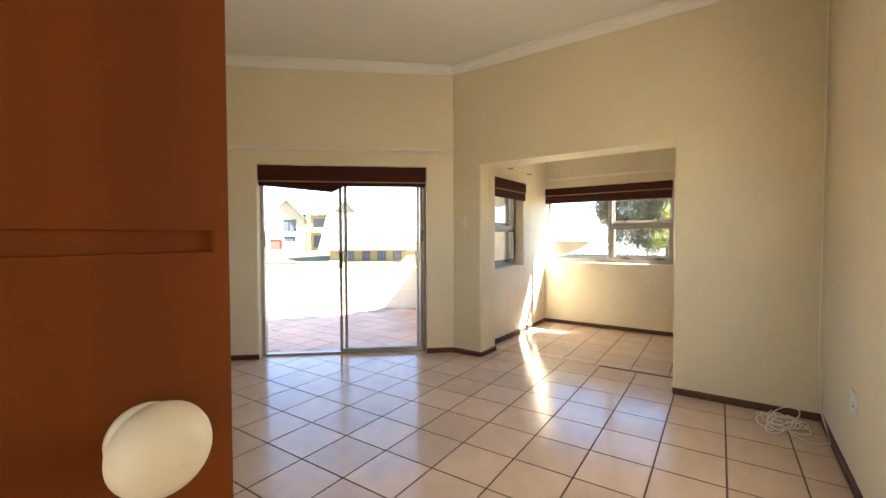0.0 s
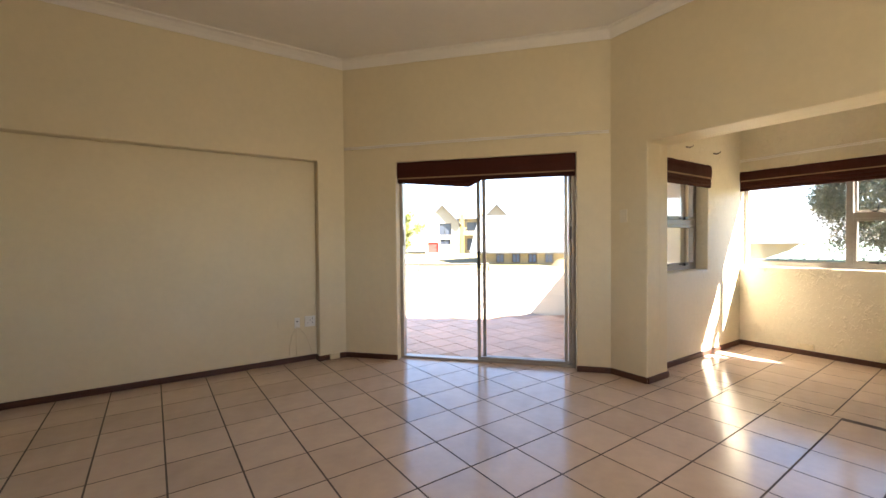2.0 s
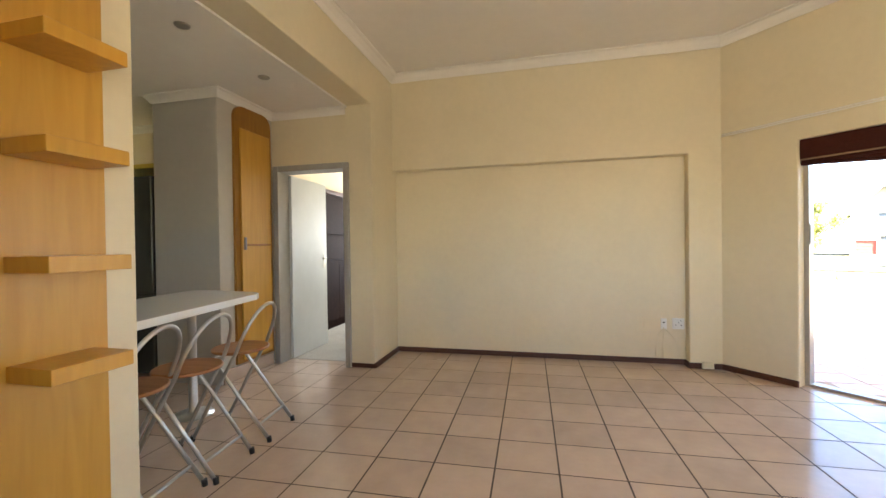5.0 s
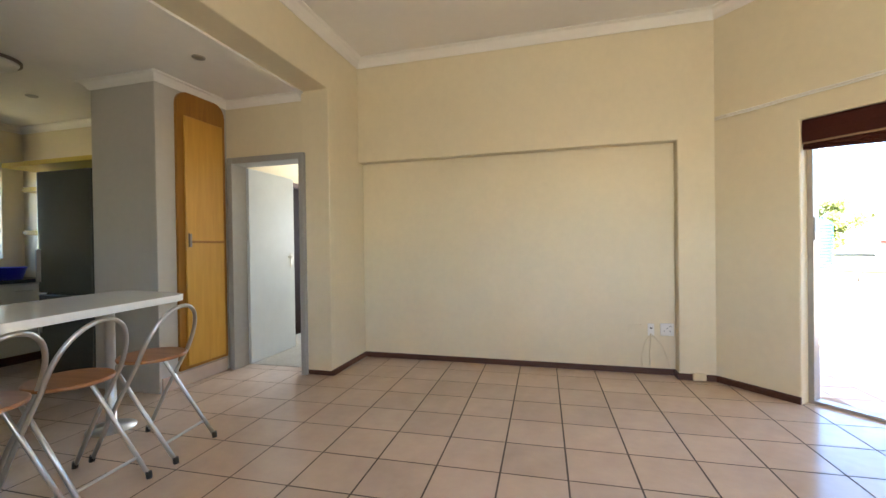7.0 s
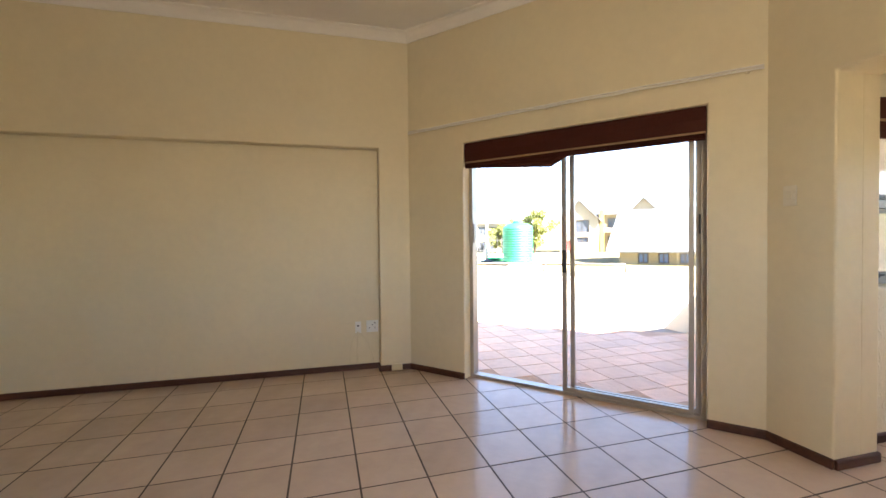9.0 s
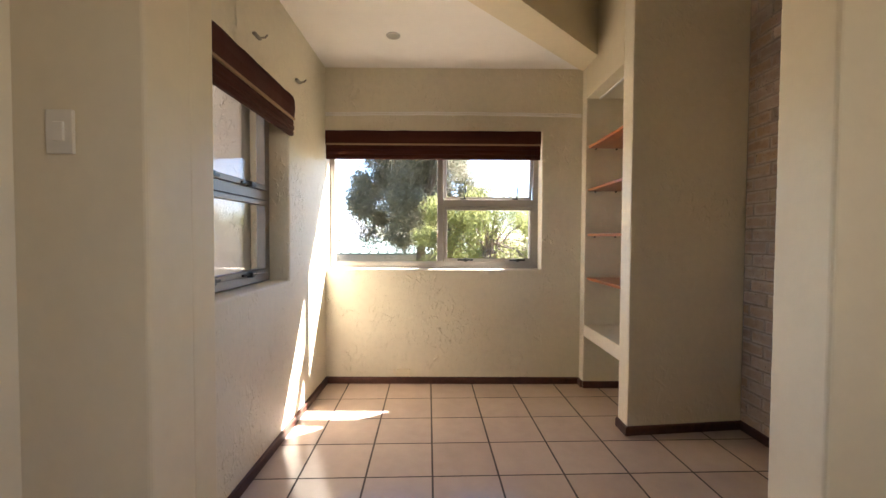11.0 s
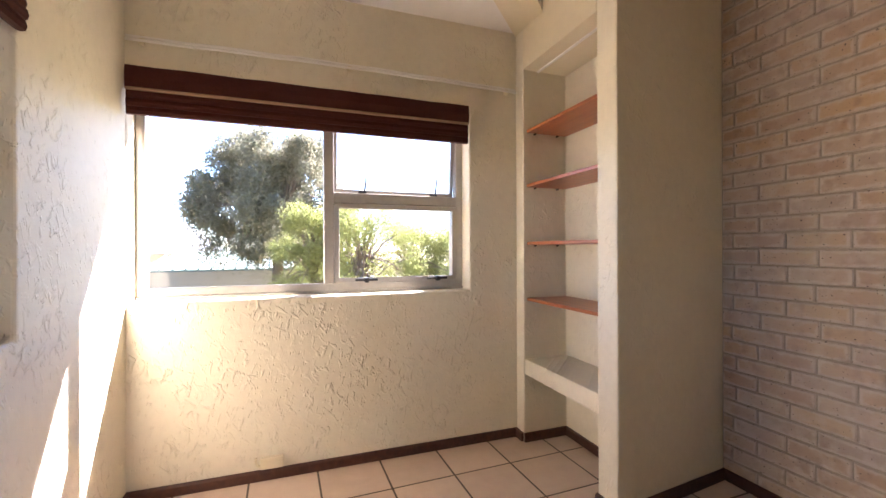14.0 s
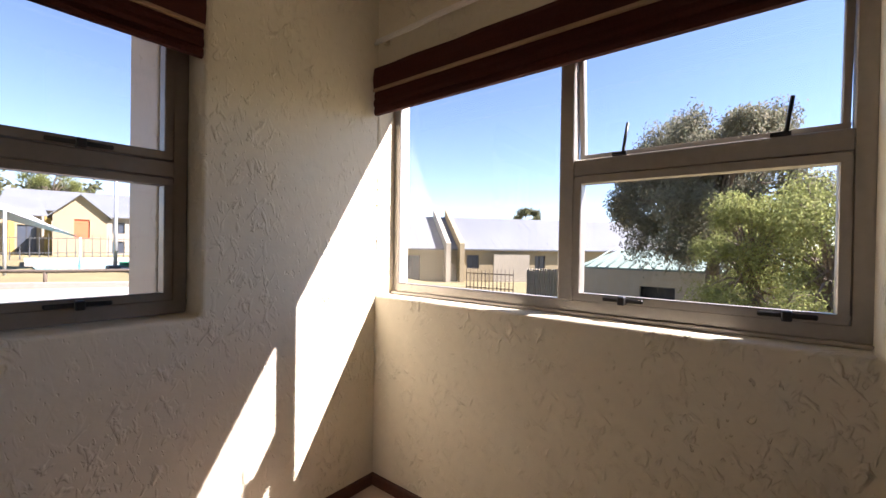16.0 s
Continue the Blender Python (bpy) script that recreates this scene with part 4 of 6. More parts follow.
_pr += [(0.86, 2.06), (0.62, 2.22), (0.28, 2.28), (0.27, 2.34)]
lathe(bm, _pr, 32)
part("shell", bm, M_TANK, tk)
bm = bmesh.new()
lathe(bm, [(0.29, 2.335), (0.29, 2.37), (0.2, 2.39)], 20)
part("lid", bm, M_TANK, tk)


bm = bmesh.new()
box(bm, 10.0, 20.2, -0.3, 12.2, 22.4, 0.04)
structure("tank_slab", bevelled(bm, 0.02), M_KERB, "pale concrete slab under the water tank", "slab")


# ---- houses ----
def house(name, m, w, d, eave, ridge, wall_mat, label, roof_mat=None, gable_front=True, windows=(), doors=(), over=0.35, posts=(), base=-1.2):
    """A house in its own frame: front along x at y = 0, depth along +y; ridge along y when gable_front, else along x."""
    t = thing(name, label, "house", m)
    bm = bmesh.new()
    holes = [(u0, u1, z0, z1) for u0, u1, z0, z1, *_ in (*windows, *doors)]
    wall_cells(bm, w, 0.25, base, eave, holes)
    bmesh.ops.transform(bm, matrix=Matrix.Translation((w, 0, 0)) @ Matrix.Rotation(math.pi, 4, 'Z'), verts=bm.verts)
    bmesh.ops.transform(bm, matrix=Matrix.Scale(-1, 4, (1, 0, 0)) @ Matrix.Translation((-w, 0, 0)), verts=bm.verts)
    box(bm, 0, 0.26, base, 0.25, d, eave)
    box(bm, w - 0.25, 0.26, base, w, d, eave)
    box(bm, 0.25, d - 0.25, base, w - 0.25, d, eave)
    if gable_front:
        for y in (0.0, d - 0.25):
            v = [bm.verts.new(p) for p in ((0, y, eave), (w, y, eave), (w / 2, y, ridge), (0, y + 0.25, eave), (w, y + 0.25, eave), (w / 2, y + 0.25, ridge))]
            for f in ((0, 1, 2), (5, 4, 3), (0, 2, 5, 3), (1, 4, 5, 2), (0, 3, 4, 1)):
                bm.faces.new([v[i] for i in f])
    part("wall", bm, wall_mat, t)
    bm = bmesh.new()
    th = 0.10
    if gable_front:
        s = (ridge - eave) / (w / 2)
        for sg in (0, 1):
            xs = (-over, w / 2) if sg == 0 else (w + over, w / 2)
            zs = (eave - over * s, ridge)
            v = []
            for y in (-over, d + over):
                for (x, z) in zip(xs, zs):
                    v += [bm.verts.new((x, y, z + 0.01)), bm.verts.new((x, y, z + 0.01 + th))]
            for f in ((0, 2, 3, 1), (4, 5, 7, 6), (0, 4, 6, 2), (1, 3, 7, 5), (0, 1, 5, 4), (2, 6, 7, 3)):
                bm.faces.new([v[i] for i in f])
    else:
        s = (ridge - eave) / (d / 2)
        for ys in ((-over, d / 2), (d + over, d / 2)):
            zs = (eave - over * s, ridge)
            v = []
            for x in (-over, w + over):
                for (y, z) in zip(ys, zs):
                    v += [bm.verts.new((x, y, z + 0.01)), bm.verts.new((x, y, z + 0.01 + th))]
            for f in ((0, 2, 3, 1), (4, 5, 7, 6), (0, 4, 6, 2), (1, 3, 7, 5), (0, 1, 5, 4), (2, 6, 7, 3)):
                bm.faces.new([v[i] for i in f])
            k = int(w / 0.6)
            for i in range(k + 1):
                x = i * w / k
                a, b = ys
                tube(bm, [(x, a, zs[0] + th), (x, b, zs[1] + th)], 0.018, 4)
    part("roof", bm, roof_mat or M_ROOF, t)
    for u0, u1, z0, z1, mat in windows:
        wnd = new("window")
        wnd.parent = t
        bm = bmesh.new()
        box(bm, u0, 0.12, z0, u1, 0.15, z1)
        part("pane", bm, mat, wnd)
        bm = bmesh.new()
        for a in ((u0, z0, u1, z0 + 0.06), (u0, z1 - 0.06, u1, z1), (u0, z0, u0 + 0.06, z1), (u1 - 0.06, z0, u1, z1), ((u0 + u1) / 2 - 0.025, z0, (u0 + u1) / 2 + 0.025, z1)):
            box(bm, a[0], 0.07, a[1], a[2], 0.118, a[3])
        part("frame", bm, M_STEEL, wnd)
    for u0, u1, z0, z1, mat in doors:
        bm = bmesh.new()
        box(bm, u0, 0.1, z0, u1, 0.16, z1)
        k = 5
        for i in range(1, k):
            box(bm, u0 + 0.02, 0.085, z0 + (z1 - z0) * i / k - 0.02, u1 - 0.02, 0.105, z0 + (z1 - z0) * i / k + 0.02)
        part("door", bm, mat, t)
    for u0, y0, u1, y1, z0, z1, mat in posts:
        bm = bmesh.new()
        box(bm, u0, y0, z0, u1, y1, z1)
        part("column", bevelled(bm, 0.02), mat, t)
    return t


def facing(p, az, dz=0.0):
    """A house frame at p whose front looks back along the bearing az."""
    return Matrix.Translation((p.x, p.y, dz)) @ Matrix.Rotation(-radians(az), 4, 'Z')


_E10 = (2.26, 1.12)
# gabled houses beyond the drive
for az, mirror in ((30.0, 0), (37.8, 1)):
    p = rel(az, 46, _E10)
    house("house", facing(p, az + 2), 3.9, 8, 3.4, 5.4, M_RENDER_W, "two-storey cream gabled house with a grey roof" + (" and red garage door" if not mirror else ""), windows=[(1.6, 3.0, 2.0, 3.35, M_DARK), (1.7, 2.9, 0.9, 1.5, M_DARK)],
          doors=[(0.3, 1.5, 0.0, 1.15, M_RED)] if not mirror else [])
p = rel(34.9, 47, _E10)
house("house", facing(p, 36), 3.0, 6, 3.9, 4.3, M_RENDER, "yellow ochre balcony block between two gabled houses", gable_front=False,
      windows=[(0.9, 2.6, 2.2, 3.5, M_DARK), (0.9, 2.6, 0.2, 1.6, M_DARK)], posts=[(0.1, -0.9, 0.55, -0.5, -0.5, 4.4, M_YELLOW), (2.45, -0.9, 2.9, -0.5, -0.5, 4.4, M_YELLOW), (0.4, -0.85, 2.6, -0.78, 1.95, 2.45, M_RENDER_W)])
# low ochre block with blue windows under a big roof
p = rel(39.0, 25, (0.56, 0.31))
house("house", facing(p, 45, -0.05), 4.5, 9, 0.85, 3.0, M_RENDER, "low ochre block with small blue windows under a big pale roof", gable_front=False,
      windows=[(0.9 + i * 0.95, 1.4 + i * 0.95, 0.0, 0.55, M_BLUE) for i in range(4)], over=0.6, base=-1.0)
# long white building with dark windows
p = rel(7.0, 58, _E10)
house("house", facing(p, 13), 13.5, 9, 4.2, 6.4, M_RENDER_W, "long white two-storey building with dark windows", gable_front=False,
      windows=[(7.0 + i * 1.6, 8.0 + i * 1.6, 2.7, 3.9, M_DARK) for i in range(4)] + [(7.0 + i * 1.6, 8.0 + i * 1.6, 0.5, 1.6, M_DARK) for i in range(4)])
# gabled house with the red shutter beyond the pool
p = rel(8.0, 46)
house("house", facing(p, 10), 3.4, 9, 3.3, 4.9, M_RENDER, "cream gabled house with an orange red upper shutter", windows=[], doors=[(1.3, 2.3, 1.3, 2.9, M_ORRED)])
p = rel(12.1, 47.5)
house("house", facing(p, 12), 6.5, 7, 3.3, 4.6, M_RENDER_W, "cream wing with dark paned windows and a pale roof", gable_front=False,
      windows=[(0.5 + i * 1.3, 1.4 + i * 1.3, 1.8, 2.8, M_DARK) for i in range(4)] + [(0.5 + i * 1.3, 1.4 + i * 1.3, 0.0, 1.1, M_DARK) for i in range(4)])
p = rel(-6.0, 50)
house("house", facing(p, 1), 11.5, 8, 3.3, 4.9, M_RENDER, "yellow columned building under a white roof", gable_front=False, windows=[(3.4 + i * 2.2, 4.6 + i * 2.2, 0.0, 2.4, M_DARK) for i in range(4)],
      posts=[(2.8 + i * 2.2, -1.0, 3.2 + i * 2.2, -0.6, -0.4, 3.2, M_YELLOW) for i in range(5)])

# floodlight mast
ms = thing("floodlight_mast", "tall steel floodlight mast with a lamp panel", "mast", facing(rel(18.9, 78, _E10), 18.9))
bm = bmesh.new()
tube(bm, [(0, 0, -0.5), (0, 0, 11.5)], [0.16, 0.09], 8)
part("pole", bm, M_STEEL, ms)
bm = bmesh.new()
for i in range(4):
    for j in range(3):
        box(bm, -0.95 + i * 0.48, -0.3, 11.4 + j * 0.72, -0.52 + i * 0.48, 0.0, 12.0 + j * 0.72)
part("lamp_panel", bm, M_STEEL, ms)

# shade net, pool, fence
nt_ = thing("shade_net", "white shade cloth canopy on steel poles", "canopy")
_n = [rel(2.0, 21), rel(4.7, 21.5), rel(10.1, 26), rel(2.0, 30)]
bm = bmesh.new()
_hz = (2.35, 2.2, 1.30, 2.6)
g = 8
gv = []
for i in range(g + 1):
    row = []
    for j in range(g + 1):
        u, v = i / g, j / g
        q = (_n[0] * (1 - u) + _n[1] * u) * (1 - v) + (_n[3] * (1 - u) + _n[2] * u) * v
        z = (_hz[0] * (1 - u) + _hz[1] * u) * (1 - v) + (_hz[3] * (1 - u) + _hz[2] * u) * v + 0.45 * math.sin(math.pi * u) * math.sin(math.pi * v)
        row.append((q.x, q.y, z))
    gv.append(row)
top_ = [[bm.verts.new(c) for c in r] for r in gv]
bot_ = [[bm.verts.new((c[0], c[1], c[2] - 0.03)) for c in r] for r in gv]
for i in range(g):
    for j in range(g):
        bm.faces.new((top_[i][j], top_[i + 1][j], top_[i + 1][j + 1], top_[i][j + 1]))
        bm.faces.new((bot_[i][j + 1], bot_[i + 1][j + 1], bot_[i + 1][j], bot_[i][j]))
part("canopy", bm, M_NET, nt_)
for q, hh in zip(_n, _hz):
    bm = bmesh.new()
    tube(bm, [(q.x, q.y, -0.3), (q.x, q.y, hh)], 0.05, 8)
    part("pole", bm, M_GALV, nt_)
bm = bmesh.new()
_q = [rel(7.0, 22.5), rel(22.0, 24.5), rel(22.0, 29), rel(6.5, 27.5)]
prism(bm, _q, -0.3, -0.07)
structure("water", bm, M_POOL, "turquoise swimming pool water", "pool")
bm = bmesh.new()
_q = [rel(6.0, 28), rel(24.0, 29.5), rel(24.0, 34), rel(6.0, 33)]
prism(bm, _q, -0.3, 0.12)
structure("pool_deck", bm, M_KERB, "pale pool surround", "pavement")

lp = thing("lamp_post", "tall slim grey lamp post on a block beside the pool", "lamp post", Matrix.Translation((9.98, 23.1, -0.13)))
bm = bmesh.new()
tube(bm, [(0, 0, 0.2), (0, 0, 2.4), (0, 0, 4.9)], [0.075, 0.07, 0.06], 10)
part("pole", bm, M_GALV, lp)
bm = bmesh.new()
box(bm, -0.28, -0.28, 0.0, 0.28, 0.28, 0.22)
part("base", bevelled(bm, 0.02), M_STEEL, lp)
tub = thing("plastic_tub", "round green plastic tub at the pool edge", "tub", Matrix.Translation((10.75, 23.6, -0.13)))
bm = bmesh.new()
lathe(bm, [(0.42, 0.0), (0.50, 0.30), (0.53, 0.33), (0.50, 0.34), (0.44, 0.06)], 24)
part("shell", bm, M_TANK, tub)


def palisade(name, p, q, h, z, step, label, mat):
    t = thing(name, label, "fence")
    n = int((q - p).length / step)
    ang = math.atan2(q.y - p.y, q.x - p.x)
    bmx = bmesh.new()
    box(bmx, -0.03, -0.012, 0, 0.03, 0.012, h)
    for v in bmx.verts:
        if v.co.z > h - 0.01:
            v.co.x *= 0.3
    me = bpy.data.meshes.new("pale")
    bmx.to_mesh(me)
    bmx.free()
    me.materials.append(mat)
    for i in range(n + 1):
        c = p.lerp(q, i / n)
        ob = new("pale", me)
        ob.matrix_basis = Matrix.Translation((c.x, c.y, z)) @ Matrix.Rotation(ang, 4, 'Z')
        ob.parent = t
    for zz in (0.25 * h, 0.8 * h):
        bm = bmesh.new()
        d = (q - p)
        box(bm, 0, 0.012, z + zz - 0.025, d.length, 0.05, z + zz + 0.025, Matrix.Translation((p.x, p.y, 0)) @ Matrix.Rotation(ang, 4, 'Z'))
        part("rail", bm, mat, t)
    return t


palisade("palisade_fence", rel(3.0, 36), rel(20.0, 38), 1.7, -0.1, 0.42, "dark steel palisade fence beyond the pool", M_STEEL)
palisade("palisade_fence", rel(54.8, 20.5), rel(61.2, 19.5), 1.25, -1.15, 0.19, "tan steel palisade fence in front of the grey-roofed block", M_POLE)

# ---- the grey-roofed block beyond the sunroom window ----
_c0, _c1 = rel(42.0, 28.0), rel(80.0, 36.5)
_fl = (_c1 - _c0).length
house("house", Matrix.Translation((_c0.x, _c0.y, 0)) @ Matrix.Rotation(math.atan2(_c1.y - _c0.y, _c1.x - _c0.x), 4, 'Z'),
      _fl, 9, 1.03, 3.35, M_RENDER, "long yellow rendered block under a grey sheet roof", gable_front=False, over=0.3, base=-1.6,
      windows=[(6.4, 7.3, -0.4, 0.55, M_DARK), (11.5, 12.3, -0.4, 0.55, M_DARK), (2.0, 3.1, -1.2, 0.5, M_DARK)])
_rm = Matrix.Translation((_c0.x, _c0.y, 0)) @ Matrix.Rotation(math.atan2(_c1.y - _c0.y, _c1.x - _c0.x), 4, 'Z')
for u, mt in ((4.9, M_RENDER_W), (5.85, M_RENDER)):
    fw = thing("parapet_wall", "rendered parapet wall rising through the grey roof", "wall", _rm @ Matrix.Translation((u, 0, 0)))
    bm = bmesh.new()
    vs = [bm.verts.new((x, y, z)) for x in (-0.16, 0.16) for y, z in ((-0.9, -1.6), (-0.9, 1.35), (4.5, 4.1), (4.5, -1.6))]
    for f in ((0, 1, 2, 3), (7, 6, 5, 4), (0, 4, 5, 1), (1, 5, 6, 2), (2, 6, 7, 3), (3, 7, 4, 0)):
        bm.faces.new([vs[i] for i in f])
    part("wall", bm, mt, fw)
# pale screen wall
bm = bmesh.new()
box(bm, 8.1, -0.9, -1.6, 10.7, -0.75, 0.62, _rm)
tagged(part("screen_wall", bm, M_RENDER_W), "pale cream screen wall in front of the block", "wall", kind="structure")
# shed with a dark garage opening
_s0, _s1 = rel(67.5, 18.5), rel(97.0, 18.0)
_sm = Matrix.Translation((_s0.x, _s0.y, 0)) @ Matrix.Rotation(math.atan2(_s1.y - _s0.y, _s1.x - _s0.x), 4, 'Z')
_sl = (_s1 - _s0).length
sh = thing("shed", "long cream shed with a dark garage opening and green roof", "shed", _sm)
bm = bmesh.new()
wall_cells(bm, _sl, 0.2, -1.6, 0.32, [(_sl - 4.3, _sl - 3.1, -1.4, -0.28)])
bmesh.ops.transform(bm, matrix=Matrix.Scale(-1, 4, (1, 0, 0)) @ Matrix.Rotation(math.pi, 4, 'Z'), verts=bm.verts)
bmesh.ops.transform(bm, matrix=Matrix.Scale(-1, 4, (1, 0, 0)), verts=bm.verts)
xs_ = [v.co.x for v in bm.verts]
bmesh.ops.translate(bm, vec=(-min(xs_), 0, 0), verts=bm.verts)
part("wall", bm, M_RENDER_W, sh)
# dark sheet behind the opening, its colour standing for shade in the shed
bm = bmesh.new()
box(bm, 0.0, 1.2, -1.6, _sl, 1.3, 0.3)
part("back_wall", bm, M_DARK, sh, "dark sheet standing for the shade inside the shed")
bm = bmesh.new()
vs = [bm.verts.new(c) for c in ((0.6, 0.0, 0.34), (_sl, 0.0, 0.34), (_sl, 4.0, 1.05), (1.6, 4.0, 1.05), (0.6, 0.0, 0.40), (_sl, 0.0, 0.40), (_sl, 4.0, 1.11), (1.6, 4.0, 1.11))]
for f in ((3, 2, 1, 0), (4, 5, 6, 7), (0, 1, 5, 4), (1, 2, 6, 5), (2, 3, 7, 6), (3, 0, 4, 7)):
    bm.faces.new([vs[i] for i in f])
for i in range(1, 20):
    x = 0.6 + i * (_sl - 0.8) / 20
    tube(bm, [(x, 0.0, 0.42), (x + 0.2, 4.0, 1.13)], 0.035, 4)
part("roof", bm, M_ROOF_G, sh)
# corrugated screen
cs = thing("corrugated_screen", "cream corrugated sheet enclosure", "fence")
_a, _b = rel(63.0, 16.5), rel(67.2, 16.5)
bm = bmesh.new()
n = 26
ring = []
for i in range(n + 1):
    c = _a.lerp(_b, i / n)
    o = (_b - _a).normalized()
    q = c + Vector((-o.y, o.x)) * (0.05 if i % 2 else -0.05)
    q2 = q + Vector((-o.y, o.x)) * 0.03
    ring.append([bm.verts.new((q.x, q.y, -1.4)), bm.verts.new((q.x, q.y, 0.33)), bm.verts.new((q2.x, q2.y, 0.33)), bm.verts.new((q2.x, q2.y, -1.4))])
for a, b in zip(ring, ring[1:]):
    for j in range(4):
        bm.faces.new((a[j], b[j], b[(j + 1) % 4], a[(j + 1) % 4]))
bm.faces.new(ring[0])
bm.faces.new(ring[-1][::-1])
part("sheet", bm, M_RENDER_W, cs)
cd = thing("cable_drum", "wooden cable drum leaning by the shed", "cable drum", Matrix.Translation((*rel(83.5, 16.8), -0.80)) @ Matrix.Rotation(radians(-84), 4, 'Z') @ Matrix.Rotation(radians(82), 4, 'X'))
for z in (0.0, 0.32):
    bm = bmesh.new()
    lathe(bm, [(0.42, z), (0.42, z + 0.05)], 24)
    part("flange", bm, M_RENDER_W, cd)
bm = bmesh.new()
lathe(bm, [(0.2, 0.05), (0.2, 0.32)], 16)
part("core", bm, M_POLE, cd)


# ---- trees ----
def tree(name, x, y, z, height, spread, low, leaf_mat, leaves, leaf, seed, label, droop=0.0, clumps=26, lean=(0, 0), tuft=0.25):
    rnd = random.Random(seed)
    t = thing(name, label, "tree", Matrix.Translation((x, y, z)))
    bm = bmesh.new()
    top = Vector((lean[0], lean[1], height * 0.62))
    pts = [Vector((0, 0, -0.2)), Vector((0.05 * spread, 0, height * 0.2)), top * 0.65 + Vector((0.06, -0.05, 0)), top]
    r0 = height * 0.028
    tube(bm, pts, [r0 * 1.3, r0, r0 * 0.7, r0 * 0.35], 8)
    centres = []
    for i in range(clumps):
        a = 2.4 * i + rnd.uniform(-0.4, 0.4)
        f = rnd.random() ** 0.5
        zz = low + (height - low) * rnd.uniform(0.05, 0.93)
        env = math.sin(math.pi * min(0.97, max(0.12, (zz - low) / (height - low) * 0.85 + 0.12))) ** 0.7
        c = Vector((math.cos(a) * spread * f * env + lean[0] * 0.6, math.sin(a) * spread * f * env + lean[1] * 0.6, zz))
        r = rnd.uniform(0.72, 1.28) * tuft * spread
        centres.append((c, r))
        s = pts[1].lerp(top, rnd.uniform(0.2, 0.95))
        tube(bm, [s, s.lerp(c, 0.5) + Vector((0, 0, 0.12 * spread)), c], [r0 * 0.35, r0 * 0.22, r0 * 0.08], 5)
    part("trunk", bm, M_BARK, t)
    verts, faces = [], []
    for i in range(leaves):
        c, r = centres[i % clumps]
        d = Vector((rnd.gauss(0, 1), rnd.gauss(0, 1), rnd.gauss(0, 0.8)))
        d = d.normalized() * r * (rnd.random() ** 0.45) * rnd.uniform(0.75, 1.25)
        o = c + d
        o.z -= droop * abs(rnd.gauss(0, 1)) * r
        a = Vector((rnd.gauss(0, 1), rnd.gauss(0, 1), rnd.gauss(0, 1) - 2.2 * droop)).normalized() * leaf * rnd.uniform(0.7, 1.5)
        b = a.cross(Vector((rnd.gauss(0, 1), rnd.gauss(0, 1), rnd.gauss(0, 1)))).normalized() * leaf * 0.32
        k = len(verts)
        verts += [o - b * 0.3, o + a * 0.5 + b, o + a * 1.1, o + a * 0.5 - b]
        faces.append((k, k + 1, k + 2, k + 3))
    me = bpy.data.meshes.new("crown")
    me.from_pydata([tuple(v) for v in verts], [], faces)
    me.materials.append(leaf_mat)
    ob = new("crown", me)
    ob.parent = t
    return t


_t = rel(84.6, 15.2)
tree("tree", _t.x, _t.y, -1.25, 7.0, 2.75, 2.2, M_LEAF_D, 130000, 0.075, 3, "tall grey green gum tree with a ragged crown", 0.6, 104, tuft=0.165)
for az, d, h, s, sd in ((88.5, 11.5, 3.9, 1.3, 5), (95, 10.5, 4.1, 1.6, 6), (103, 11.8, 3.5, 1.5, 7), (111, 12.0, 3.5, 1.5, 8), (119, 13.0, 3.4, 1.6, 9), (126, 13.5, 3.3, 1.6, 10)):
    _t = rel(az, d)
    tree("tree", _t.x, _t.y, -1.25, h, s, 0.5, M_LEAF_L, 26000, 0.052, sd, "feathery yellow green pepper tree", 0.5, 48)
for az, d, h, s, sd in ((-2, 70, 9.5, 4.5, 21), (4, 66, 9.0, 4.5, 22), (9, 72, 9.8, 5.0, 23)):
    _t = rel(az, d)
    tree("tree", _t.x, _t.y, -0.2, h, s, 2.5, M_LEAF_M, 2500, 0.45, sd, "olive green tree behind the houses", 0.1, 22)
for az, d, h, s, sd in ((26.5, 44, 4.6, 2.3, 31), (22.2, 46, 3.2, 1.7, 32), (24.5, 50, 4.0, 2.2, 33), (10.0, 68, 10.5, 3.2, 34)):
    _t = rel(az, d, _E10)
    tree("tree", _t.x, _t.y, -0.2, h, s, 0.7, M_LEAF_L, 9000, 0.17, sd, "round olive green garden tree", 0.0, 22)
_t = rel(63.0, 44)
tree("tree", _t.x, _t.y, -1.3, 6.9, 1.5, 2.4, M_LEAF_M, 5000, 0.2, 41, "small tree behind the grey roof", 0.0, 16)

# patio tiles
patio = bpy.data.objects["patio"]
_pt = 0.30
_pme = tile_mesh("tile", _pt - 0.009, _pt - 0.009, M_TERRA)
_prot = Matrix.Rotation(radians(1.5), 4, 'Z')
for i in range(-14, 9):
    for j in range(-8, 13):
        c = _prot @ Vector((i * _pt, j * _pt, 0)) + Vector((4.0, 4.6, 0))
        cs_ = [c + _prot @ Vector((a * 0.14, b * 0.14, 0)) for a in (-1, 1) for b in (-1, 1)]
        if all(inside(q.x, q.y, _PAT) for q in cs_):
            ob = new("tile", _pme)
            ob.matrix_basis = Matrix.Translation((c.x, c.y, -0.022 + random.uniform(-0.001, 0.001))) @ _prot
            ob.parent = patio


